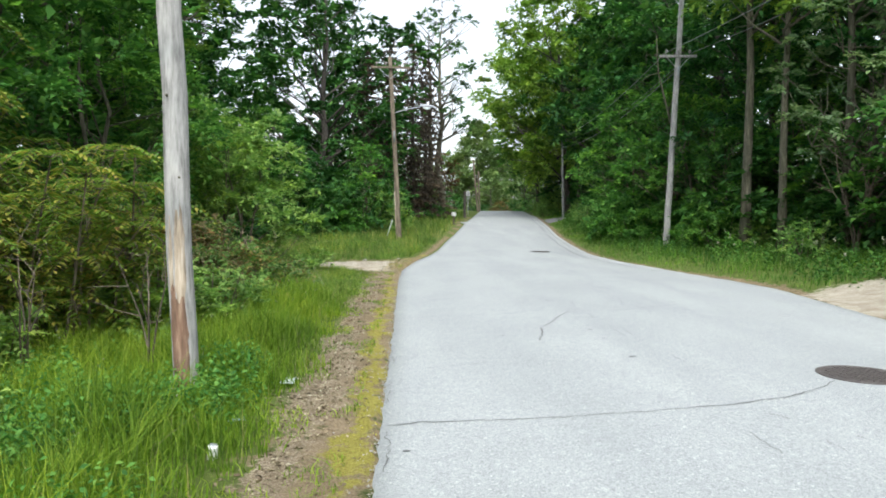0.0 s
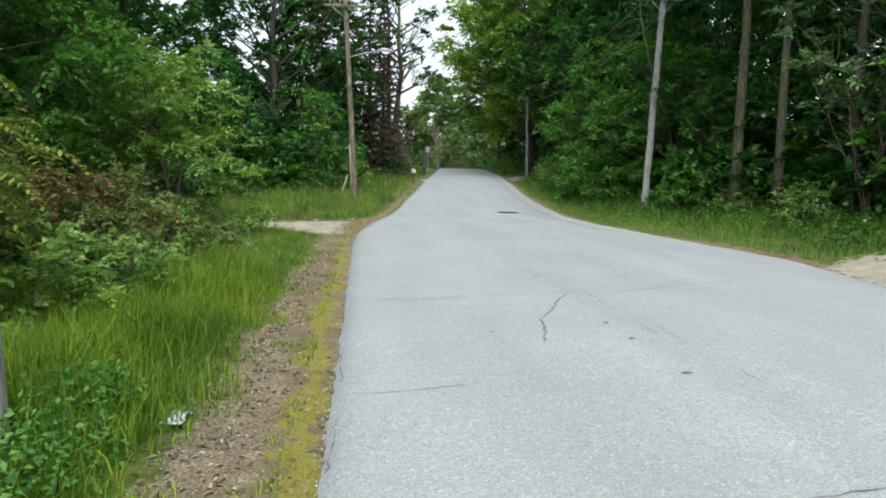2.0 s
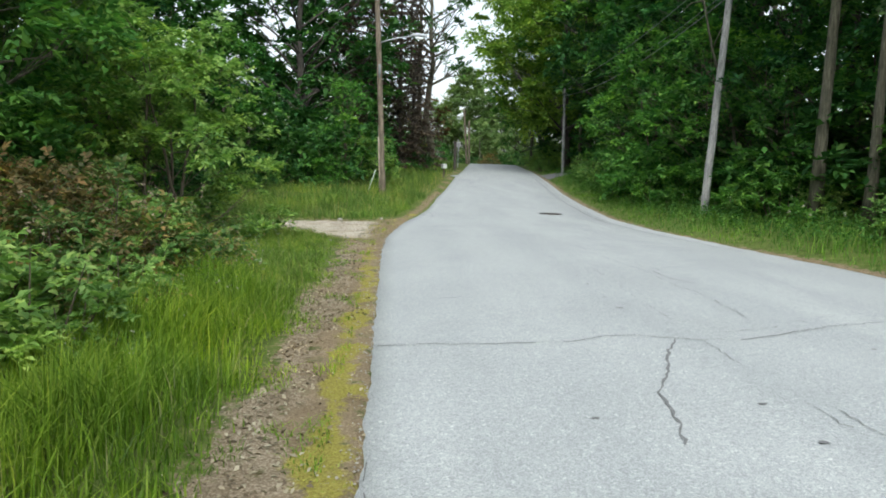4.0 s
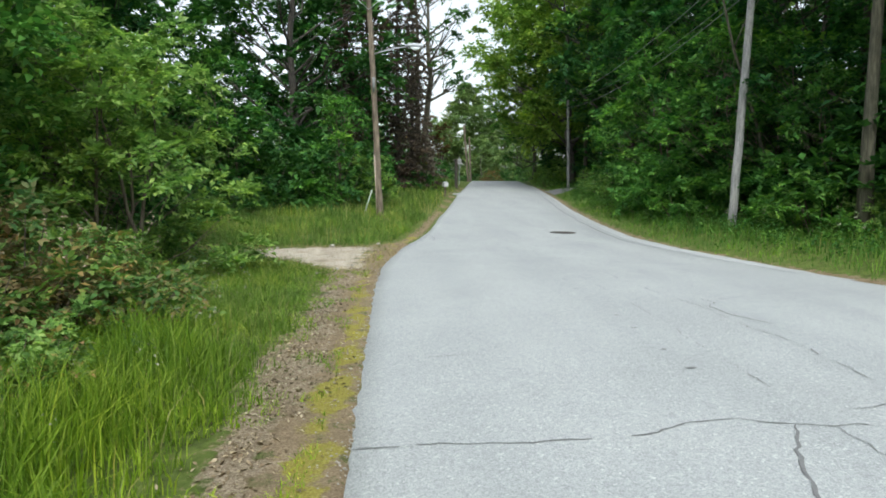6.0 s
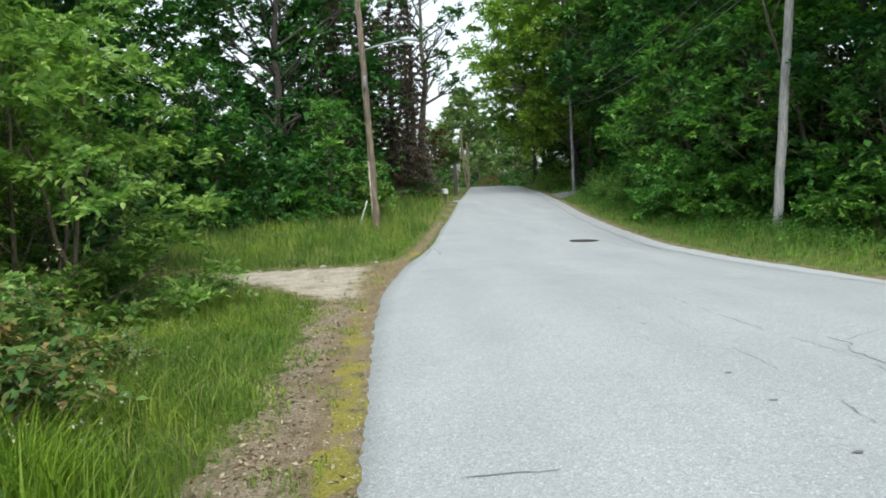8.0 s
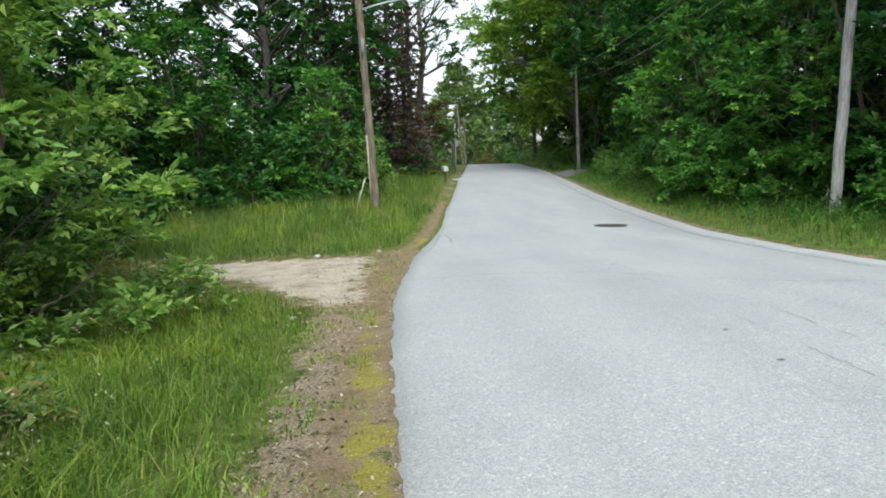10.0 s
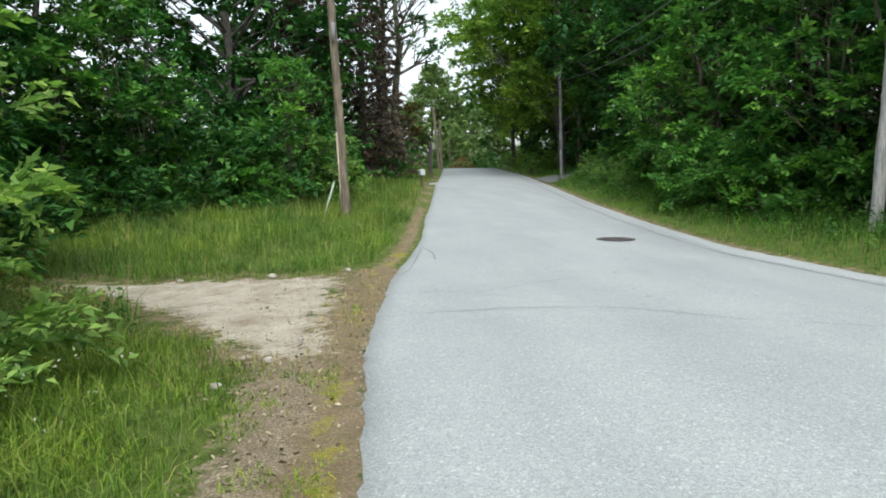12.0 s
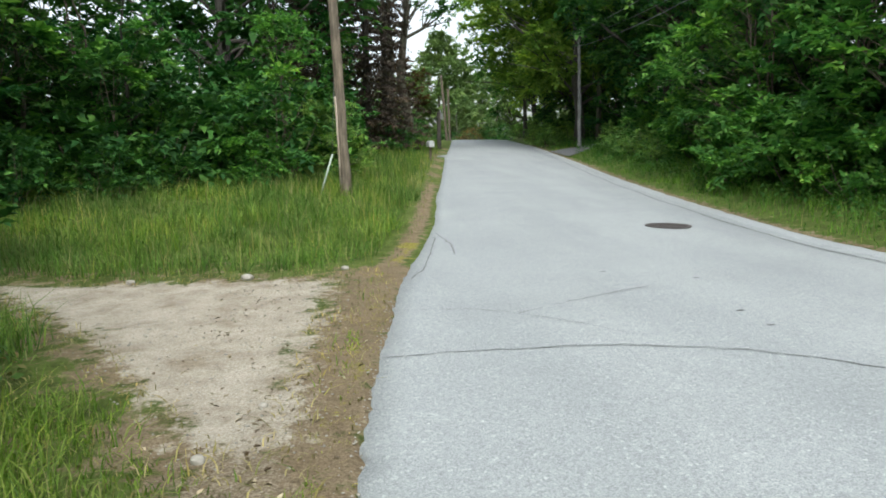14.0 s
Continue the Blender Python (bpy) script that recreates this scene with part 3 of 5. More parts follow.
def build_road():
    ys = np.concatenate([np.arange(-30, 0, 2.0), np.arange(0, 34, 0.11), np.arange(34, 60, 0.5), np.arange(60, 131, 2.0)])
    s = np.linspace(0, 1, 33)
    verts = []
    for y in ys:
        a = edge_l(y) + 0.009 * wave(y, 3.0, 5.0) + 0.010 * wave(y, 1.0, 17.0, 2.0) + float(EDGE_RNG.normal()) * 0.012
        b = edge_r(y) + 0.03 * wave(y, 2.0, 4.0)
        x = a + (b - a) * s
        z = profile(y) + camber(x, y) + 0.004 * wave(x, y, 1.1)
        verts.append(np.concatenate([[[a - 0.015, y, float(profile(y)) - 0.12]], np.stack([x, np.full_like(x, y), z], 1), [[b + 0.02, y, float(profile(y)) - 0.12]]]))
    w = len(s) + 2
    v = np.concatenate(verts)
    i = (np.arange(len(ys) - 1)[:, None] * w + np.arange(w - 1)).ravel()
    return tagged(new("road", mesh_of("road", v, np.stack([i, i + 1, i + w + 1, i + w], 1), M_ASPHALT, True)),
                  "pale worn asphalt road with cracks and ragged edges", "road", "", "structure")


def on_road(x, y):
    return float(profile(y) + camber(np.array([x]), np.array([y]))[0])


build_ground()
ROAD = build_road()


def crack(points, width=0.012, seed=1, material=M_CRACK, broken=0.0):
    """A jagged crack in the asphalt, as a thin ribbon that follows the surface."""
    rng = np.random.default_rng(seed)
    p = []
    for (ax, ay), (bx, by) in zip(points, points[1:]):
        k = max(2, int(math.hypot(bx - ax, by - ay) / 0.07))
        for i in range(k):
            p.append((ax + (bx - ax) * i / k, ay + (by - ay) * i / k))
    p.append(points[-1])
    p = np.array(p) + rng.normal(size=(len(p), 2)) * 0.011
    v, f = [], []
    for i, (x, y) in enumerate(p):
        d = p[min(i + 1, len(p) - 1)] - p[max(i - 1, 0)]
        d = d / max(1e-6, np.hypot(*d))
        w = width * rng.uniform(0.3, 1.3) * (0.3 if i in (0, len(p) - 1) else 1)
        for sg in (-1, 1):
            xx, yy = x - d[1] * w * sg * 0.5, y + d[0] * w * sg * 0.5
            v.append((xx, yy, on_road(xx, yy) + 0.006))
        if i and math.sin(i * 0.31 + seed) + 0.8 * math.sin(i * 0.83) >= broken * 1.6 - 1.8:
            f.append((2 * i - 2, 2 * i - 1, 2 * i + 1, 2 * i))
    put("crack", mesh_of("crack", v, f, material), ROAD, "thin dark crack in the asphalt")


CRACKS = [
    ([(-0.1, 5.12), (0.41, 5.08), (0.83, 5.01), (1.25, 5.0), (1.67, 5.02), (2.12, 5.06), (2.6, 5.15), (3.14, 5.33), (3.6, 5.62), (3.83, 5.85)], 0.013),
    ([(-0.14, 10.45), (0.4, 10.4), (1.05, 10.32), (1.57, 10.33), (1.9, 10.48), (2.2, 10.52), (2.5, 10.36), (3.0, 10.3), (3.5, 10.5), (4.2, 10.9), (5.1, 11.25)], 0.014),
    ([(2.5, 10.38), (2.21, 9.84), (2.06, 9.4), (1.83, 9.0), (1.69, 8.35), (1.61, 8.06)], 0.021),
    ([(3.5, 17.6), (3.5, 16.4), (3.57, 15.25), (3.69, 14.2), (3.62, 13.2), (3.7, 12.5), (3.63, 11.7), (3.57, 11.2)], 0.011),
    ([(3.0, 17.3), (2.97, 15.8), (2.92, 13.56), (2.81, 12.41), (2.78, 11.5), (2.73, 10.6), (2.66, 9.28), (2.68, 8.1)], 0.008),
    ([(0.40, 12.5), (0.94, 12.42)], 0.012),
    ([(0.06, 20.97), (0.54, 20.94), (0.96, 20.9), (1.37, 20.88), (1.81, 20.8), (2.21, 20.65), (2.56, 20.5), (2.89, 20.25), (3.4, 19.7), (4.8, 19.0), (5.5, 19.05)], 0.016),
    ([(0.21, 22.44), (0.92, 22.26), (1.28, 21.97), (2.05, 22.44), (2.85, 22.86)], 0.015),
    ([(1.28, 21.97), (1.73, 21.45), (1.94, 21.13)], 0.011),
    ([(0.41, 23.8), (0.66, 24.5), (0.9, 26.0), (1.11, 27.4)], 0.022),
    ([(1.15, 27.8), (1.27, 26.5), (1.19, 25.6)], 0.022),
    ([(3.91, 14.89), (3.93, 14.6), (3.78, 14.35), (3.75, 13.88), (3.95, 13.3)], 0.018),
    ([(2.7, 4.9), (3.1, 4.2), (3.3, 3.5)], 0.008),
    ([(-0.03, 6.98), (0.44, 6.95), (0.86, 6.99)], 0.008),
    ([(2.4, 5.0), (2.36, 4.33), (2.4, 3.92), (2.44, 3.65), (2.62, 3.48)], 0.006),
    ([(2.78, 8.64), (2.78, 7.97), (2.78, 7.44), (2.82, 7.07), (2.79, 6.66)], 0.007),
    ([(3.0, 10.6), (3.58, 10.78), (4.84, 11.62), (5.81, 11.62), (6.6, 11.7)], 0.009),
    ([(3.95, 14.7), (4.72, 15.17), (5.26, 15.37), (5.9, 15.3)], 0.010),
    ([(2.78, 4.25), (2.79, 4.04), (2.72, 3.8)], 0.007),
    ([(-0.06, 3.6), (-0.05, 4.6), (-0.09, 5.6), (-0.07, 6.8), (-0.1, 8.2)], 0.008),
]
CRACKS.append(([(float(edge_r(y)) - 0.42 + 0.03 * math.sin(y * 1.7), float(y)) for y in np.arange(18, 60, 1.0)], 0.045))
for k, (pts, wd) in enumerate(CRACKS):
    crack(pts, wd, k + 3, broken=0.8 if k == 3 else 1.1 if k in (4, 12, 14, 15, 16, 18, 19) else 0.3 if k in (1, 7) else 0.0)


def spot(x, y, r, seed):
    rng = np.random.default_rng(seed)
    v = [(x, y, on_road(x, y) + 0.011)]
    for k in range(9):
        a = k * 6.283 / 9
        q = r * rng.uniform(0.5, 1.2)
        xx, yy = x + q * 1.5 * math.cos(a), y + q * 0.8 * math.sin(a)
        v.append((xx, yy, on_road(xx, yy) + 0.006))
    put("tar_spot", mesh_of("tar_spot", v, [(0, 1 + k, 1 + (k + 1) % 9) for k in range(9)], M_TAR), ROAD, "small dark tar spot")


for k, (x, y, r) in enumerate(((0.08, 4.5, 0.03), (2.37, 8.67, 0.035), (1.25, 8.5, 0.035), (2.38, 8.04, 0.045), (2.38, 6.99, 0.045), (4.07, 10.04, 0.035), (2.43, 11.7, 0.045), (2.44, 12.31, 0.035),
                               (2.5, 13.22, 0.035), (2.54, 13.92, 0.03), (2.66, 16.83, 0.035), (2.6, 15.88, 0.04), (3.5, 23.18, 0.05), (3.14, 21.63, 0.04), (3.11, 21.11, 0.04), (2.66, 23.76, 0.05))):
    spot(x, y, r * 0.7, k)


def berm():
    """Low asphalt lip along the road's far side."""
    v, f = [], []
    ys = np.arange(17.5, 62, 0.35)
    prof = [(-0.14, 0.004), (-0.1, 0.022), (-0.02, 0.045), (0.08, 0.04), (0.16, -0.08)]
    for i, y in enumerate(ys):
        e = float(edge_r(y)) + 0.02 * float(wave(y, 1.0, 3.0))
        fade = min(1, (y - 17.5) / 3)
        for dx, dz in prof:
            v.append((e + dx, y, float(profile(y)) + dz * fade + 0.01 * float(wave(y, dx, 5.0)) * (dz > 0.02)))
        if i:
            for k in range(len(prof) - 1):
                q = (i - 1) * len(prof) + k
                f.append((q, q + 1, q + len(prof) + 1, q + len(prof)))
    tagged(new("kerb", mesh_of("kerb", v, f, M_BERM, True)), "low rounded asphalt kerb along the road edge", "kerb", "", "structure")


berm()


def side_drive():
    """Dark paved drive that climbs away from the road."""
    v, f = [], []
    for i in range(15):
        u = i / 14
        a = Vector((9.95 + 7.5 * u, 49.6 + 5.0 * u + 1.0 * math.sin(u * 3), 0))
        b = Vector((10.35 + 7.5 * u, 54.4 + 3.4 * u - 0.6 * math.sin(u * 3), 0))
        for p in (a, (a + b) / 2, b):
            v.append((p.x, p.y, land1(p.x, p.y) + 0.035))
        if i:
            q = 3 * (i - 1)
            f += [(q, q + 3, q + 4, q + 1), (q + 1, q + 4, q + 5, q + 2)]
    tagged(new("side_drive", mesh_of("side_drive", v, f, plain("dark_asphalt", (0.16, 0.16, 0.165), 0.9, 0, 0.3, 40), True)), "dark paved driveway beside the road", "driveway", "", "structure")


side_drive()


def manhole(x, y, r, label):
    root = tagged(new("manhole_cover"), label, "manhole cover", "manhole covers")
    root.matrix_basis = pose(x, y, on_road(x, y) + 0.004)
    ring = Shape()
    n = 40
    for rad, z in ((r, 0.0), (r, 0.012), (r * 0.9, 0.012), (r * 0.89, 0.002)):
        ring.v += [(rad * math.cos(6.28319 * k / n), rad * math.sin(6.28319 * k / n), z) for k in range(n)]
    for j in range(3):
        ring.f += [(j * n + k, j * n + (k + 1) % n, (j + 1) * n + (k + 1) % n, (j + 1) * n + k) for k in range(n)]
    put("rim", ring.mesh("rim", M_IRON, False), root)
    lid = Shape()
    lid.v = [(0.885 * r * math.cos(6.28319 * k / n), 0.885 * r * math.sin(6.28319 * k / n), 0.008) for k in range(n)]
    lid.f = [tuple(range(n))]
    for i in range(-5, 6):
        for j in range(-5, 6):
            if math.hypot(i, j) < 5.2:
                lid.box((i * r * 0.155, j * r * 0.155, 0.011), (r * 0.09, r * 0.09, 0.008))
    put("lid", lid.mesh("lid", M_IRON, False), root)


manhole(4.18, 6.04, 0.37, "rusty brown cast iron manhole cover in the asphalt")
manhole(5.3, 27.9, 0.40, "dark cast iron manhole cover far up the road")


# ---- utility poles and wires ----
def pole_thing(label, base, top, r0, r1, material, group="utility poles"):
    root = tagged(new("utility_pole"), label, "utility pole", group)
    root.matrix_basis = pose(*base)
    d = Vector(top) - Vector(base)
    rng = np.random.default_rng(int(abs(base[0] * 100)) + 5)
    pts, rad = [], []
    for i in range(15):
        u = i / 14
        pts.append(d * u + Vector((rng.normal() * 0.008, rng.normal() * 0.008, 0)))
        rad.append(r0 + (r1 - r0) * u)
    pts.insert(0, Vector((0, 0, -0.6)))
    rad.insert(0, r0 * 1.03)
    put("shaft", Shape().tube(pts, rad, 14).mesh("shaft", material), root)
    return root


def cross_arm(root, at, length, turn, material, pins=4):
    a = Shape()
    a.box(at, (length, 0.08, 0.09), turn, 0.008)
    arm = put("crossarm", a.mesh("crossarm", material, False), root)
    for k in range(pins):
        s = (k + 0.5) / pins - 0.5
        c = Vector(at) + Vector((math.cos(turn), math.sin(turn), 0)) * s * length * 0.94 + Vector((0, 0, 0.06))
        put("insulator", Shape().tube([c, c + Vector((0, 0, 0.05)), c + Vector((0, 0, 0.08)), c + Vector((0, 0, 0.13)), c + Vector((0, 0, 0.17))], [0.012, 0.014, 0.045, 0.05, 0.025], 8).mesh("insulator", M_PORCELAIN), arm)
    for sg in (-1, 1):
        e = Vector(at) + Vector((math.cos(turn), math.sin(turn), 0)) * sg * length * 0.3
        put("brace", Shape().tube([e - Vector((0, 0, 0.05)), Vector(at) - Vector((0, 0, 0.5))], [0.014, 0.014], 5).mesh("brace", M_GALV), root)


# the near pole, split and worn at its foot
P1 = (-1.80, 5.93, land1(-1.8, 5.93))
near_pole = pole_thing("weathered grey wooden pole with split reddish foot", P1, (-2.02, 5.93, 9.2), 0.108, 0.085, M_POLE_GREY)
rng = np.random.default_rng(3)


def sliver(z0, z1, a0, width, depth, material, label):
    """A peeled strip on the pole's face, with ragged ends."""
    v, f = [], []
    n, w = 16, 7
    for i in range(n + 1):
        u = i / n
        z = z0 + (z1 - z0) * u
        lean = -0.22 * (z / 9.2)
        r = 0.108 - 0.0025 * z + depth
        half = width * (0.25 + 0.75 * math.sin(math.pi * min(1, 0.06 + u * 0.9)) ** 0.5) * (0.85 + 0.3 * rng.random())
        for k in range(w):
            a = a0 + half * (k / (w - 1) - 0.5) * 2
            edge = -depth * 1.6 if k in (0, w - 1) else 0.0
            v.append((lean + (r + edge) * math.cos(a), (r + edge) * math.sin(a), z + 0.03 * rng.normal() * (i in (0, n))))
        if i:
            for k in range(w - 1):
                q = (i - 1) * w + k
                f.append((q, q + 1, q + w + 1, q + w))
    put("peeled_strip", mesh_of("peeled_strip", v, f, material, True), near_pole, label)


sliver(0.85, 1.85, radians(-78), 0.5, 0.004, M_POLE_RAW, "peeled pale wood strip")
sliver(1.0, 1.62, radians(-120), 0.28, 0.006, M_POLE_RAW, "peeled pale wood strip")
sliver(0.16, 0.92, radians(-84), 0.8, 0.005, M_POLE_ROT, "reddish rotten wood patch")
sliver(0.35, 1.05, radians(-112), 0.35, 0.007, M_POLE_ROT, "reddish rotten wood patch")
for z, a in ((1.95, -64), (2.62, -104)):
    c = Vector((-0.22 * z / 9.2 + 0.104 * math.cos(radians(a)), 0.104 * math.sin(radians(a)), z))
    put("knot", Shape().tube([c, c * 1.0 + Vector((0.012 * math.cos(radians(a)), 0.012 * math.sin(radians(a)), 0))], [0.014, 0.009], 6).mesh("knot", M_BARK), near_pole, "dark knot")

# the pole with the street lamp
PLB = (-0.37, 32.1, land1(-0.37, 32.1))
lamp_pole = pole_thing("brown wooden pole with crossarm and street lamp", PLB, (-0.78, 32.1, 8.6), 0.115, 0.09, M_POLE_BROWN)
cross_arm(lamp_pole, (-0.38, -0.16, 8.1 - PLB[2]), 1.75, 0.06, M_POLE_BROWN)
arm = Shape().tube([(-0.25, 0, 5.72), (0.1, -0.03, 5.83), (0.5, -0.05, 5.93), (0.95, -0.05, 6.0)], [0.028, 0.026, 0.024, 0.022], 7)
lamp_arm = put("lamp_arm", arm.mesh("lamp_arm", M_GALV), lamp_pole, "curved galvanised lamp arm")
head = Shape().tube([(0.9, -0.05, 6.02), (1.0, -0.05, 6.05), (1.2, -0.05, 6.06), (1.45, -0.05, 6.03), (1.55, -0.05, 6.0)], [0.03, 0.06, 0.08, 0.065, 0.02], 10)
put("lamp_head", head.mesh("lamp_head", M_GALV), lamp_arm, "grey cobra street lamp head")
put("lamp_lens", Shape().tube([(1.08, -0.05, 5.98), (1.25, -0.05, 5.93), (1.42, -0.05, 5.97)], [0.03, 0.07, 0.03], 9).mesh("lamp_lens", M_GLASS), lamp_arm, "clear lamp lens")
put("conduit", Shape().tube([(-0.13, -0.06, -0.1), (-0.165, -0.06, 1.2), (-0.21, -0.06, 2.2)], [0.026, 0.026, 0.022], 8).mesh("conduit", M_POLE_RAW), lamp_pole, "tan cable guard strip")
put("guy_guard", Shape().tube([(-0.62, -0.2, -0.05), (-0.3, -0.12, 0.95)], [0.022, 0.022], 8).mesh("guy_guard", M_PVC), lamp_pole, "pale plastic guy wire guard")
put("guy_wire", Shape().tube([(-0.3, -0.12, 0.95), (-0.2, 0.0, 3.2), (-0.25, 0.0, 5.0)], [0.006] * 3, 5).mesh("guy_wire", M_WIRE), lamp_pole)
put("transformer_bracket", Shape().tube([(-0.22, -0.17, 4.4), (-0.22, -0.2, 4.6), (-0.22, -0.2, 4.9)], [0.03, 0.05, 0.05], 8).mesh("transformer_bracket", M_WIRE), lamp_pole)

# the leaning pole across the road
PRB = (9.60, 25.8, land1(9.6, 25.8))
lean_pole = pole_thing("slender grey wooden pole leaning beside the woods", PRB, (10.12, 25.8, 10.6), 0.12, 0.088, M_POLE_GREY)
cross_arm(lean_pole, (0.3, -0.14, 7.35 - PRB[2]), 1.35, -0.05, M_POLE_GREY, 3)
put("pole_bracket", Shape().tube([(0.32, -0.14, 6.6 - PRB[2]), (0.32, -0.16, 7.0 - PRB[2])], [0.035, 0.035], 7).mesh("pole_bracket", M_GALV), lean_pole)

P3B = (11.98, 54.3, land1(11.98, 54.3))
far_pole = pole_thing("thin grey pole beside the driveway", P3B, (11.82, 54.3, 7.6), 0.1, 0.08, M_POLE_GREY)
cross_arm(far_pole, (-0.14, -0.13, 7.2 - P3B[2]), 1.2, 0.1, M_POLE_GREY, 2)

P4A = (7.8, 80.0, land1(7.8, 80.0))
pole_thing("far brown utility pole over the crest", P4A, (7.3, 80.0, 7.6), 0.12, 0.1, M_POLE_BROWN)
P4B = (7.9, 78.6, land1(7.9, 78.6))
pole_thing("far weathered utility pole over the crest", P4B, (7.72, 78.6, 6.3), 0.11, 0.09, M_POLE_BROWN)
P5 = (4.62, 58.0, land1(4.62, 58.0))
pole_thing("short dark wooden post beside the far verge", P5, (4.6, 58.0, 3.4), 0.125, 0.11, M_BARK_DARK, "posts")


def wire(a, b, sag, r=0.013):
    a, b = Vector(a), Vector(b)
    pts = [a + (b - a) * (i / 16) - Vector((0, 0, sag * 4 * (i / 16) * (1 - i / 16))) for i in range(17)]
    tagged(new("overhead_wire", Shape().tube(pts, [r] * 17, 5).mesh("overhead_wire", M_WIRE)), "thin dark overhead cable between poles", "cable", "overhead cables")


wire((9.4, 25.66, 7.45), (11.35, 54.2, 7.3), 0.5)
wire((10.35, 25.66, 7.45), (12.2, 54.2, 7.3), 0.6)
wire((9.92, 25.66, 6.9), (11.82, 54.2, 6.7), 0.6, 0.016)
wire((9.4, 25.66, 7.45), (10.5, -14, 8.2), 0.6)
wire((10.35, 25.66, 7.45), (11.6, -14, 8.2), 0.7)
wire((11.35, 54.2, 7.3), (13.0, 90, 8.2), 0.5)


# ---- small roadside things far up the road ----
def mailbox(x, y):
    root = tagged(new("mailbox"), "white curved-top mailbox on a wooden post", "mailbox")
    root.matrix_basis = pose(x, y, land1(x, y), 0, 0, 8)
    put("post", Shape().box((0, 0, 0.15), (0.1, 0.1, 0.9), 0, 0.006).mesh("post", M_POLE_BROWN, False), root)
    b = Shape()
    n = 12
    prof = [(-0.12, 0.0), (0.12, 0.0)] + [(0.12 * math.cos(math.pi * k / n), 0.16 + 0.12 * math.sin(math.pi * k / n)) for k in range(n + 1)]
    for yy in (-0.27, 0.27):
        b.v += [(px, yy, 0.6 + pz) for px, pz in prof]
    k = len(prof)
    b.f = [tuple(reversed(range(k))), tuple(range(k, 2 * k))] + [(i, (i + 1) % k, k + (i + 1) % k, k + i) for i in range(k)]
    body = put("body", b.mesh("body", plain("dull_white_metal", (0.46, 0.47, 0.47), 0.5), False), root)
    put("flag", Shape().box((0.13, 0.1, 0.82), (0.008, 0.05, 0.18)).mesh("flag", M_LEAF_RED, False), body)


mailbox(3.1, 48.0)


def road_sign(x, y):
    root = tagged(new("road_sign"), "small white road sign on a steel post", "road sign")
    root.matrix_basis = pose(x, y, land1(x, y), 0, 0, 6)
    put("post", Shape().box((0, 0, 1.1), (0.05, 0.04, 2.4), 0, 0.004).mesh("post", M_GALV, False), root)
    plate = put("plate", Shape().box((0, -0.035, 1.9), (0.34, 0.012, 0.4), 0, 0.004).mesh("plate", plain("dull_sign_white", (0.5, 0.5, 0.49), 0.5), False), root)
    for z in (2.0, 1.9, 1.8):
        put("text_bar", Shape().box((0, -0.045, z), (0.24, 0.004, 0.04)).mesh("text_bar", M_WIRE, False), plate)


road_sign(5.38, 64.0)


def drink_can(x, y, rz):
    root = tagged(new("drink_can"), "discarded white drink can standing in the grass", "can")
    root.matrix_basis = pose(x, y, land1(x, y) + 0.05, 6, 4, rz)
    put("can_body", Shape().tube([(0, 0, -0.05), (0, 0, -0.046), (0, 0, 0.04), (0, 0, 0.048)], [0.029, 0.033, 0.033, 0.029], 16).mesh("can_body", M_WHITE), root)
    put("can_lid", Shape().tube([(0, 0, 0.0475), (0, 0, 0.05)], [0.0285, 0.0285], 16).mesh("can_lid", M_GALV), root)


drink_can(-1.19, 4.5, 25)


def scrap(x, y, s, seed, label, material):
    """A crumpled piece of plastic film."""
    rng = np.random.default_rng(seed)
    v, f, n = [], [], 6
    for i in range(n):
        for j in range(n):
            v.append((s * (i / (n - 1) - 0.5) + rng.normal() * s * 0.06, s * 0.55 * (j / (n - 1) - 0.5) + rng.normal() * s * 0.05, 0.02 + abs(rng.normal()) * s * 0.07))
    for i in range(n - 1):
        for j in range(n - 1):
            q = i * n + j
            f.append((q, q + 1, q + n + 1, q + n))
    ob = tagged(new("plastic_scrap", mesh_of("plastic_scrap", v, f, material, True)), label, "litter")
    ob.matrix_basis = pose(x, y, land1(x, y) + 0.01, 0, 0, seed * 40)
    so = ob.modifiers.new("thickness", "SOLIDIFY")
    so.thickness = 0.003


scrap(-1.06, 6.7, 0.24, 2, "crumpled pale plastic scrap on the verge", plain("dull_plastic", (0.4, 0.46, 0.44), 0.5))
scrap(-1.23, 5.3, 0.12, 5, "small bluish plastic scrap in the weeds", plain("blue_grey_plastic", (0.3, 0.42, 0.45), 0.4))


def stone(x, y, r, seed):
    bm = bmesh.new()
    bmesh.ops.create_icosphere(bm, subdivisions=2, radius=r)
    rng = np.random.default_rng(seed)
    ax = rng.uniform(0.75, 1.3, 3)
    for v in bm.verts:
        k = 1 + 0.18 * noise.noise(v.co * (1.6 / r) + Vector((seed, 0, 0)))
        v.co = Vector((v.co.x * ax[0] * k, v.co.y * ax[1] * k, v.co.z * 0.65 * k))
    me = bpy.data.meshes.new("stone")
    bm.to_mesh(me)
    bm.free()
    me.materials.append(M_STONE)
    ob = tagged(new("stone", me), "rounded pale stone beside the sandy turnout", "stone", "turnout stones")
    ob.matrix_basis = pose(x, y, land1(x, y) + r * 0.3, 0, 0, seed * 30)


for k, (x, y, r) in enumerate(((-1.45, 24.55, 0.07), (-1.2, 18.7, 0.05), (-0.92, 19.45, 0.045), (-0.3, 24.9, 0.05), (-2.9, 24.9, 0.045), (-0.7, 20.2, 0.03))):
    stone(x, y, r, k + 1)

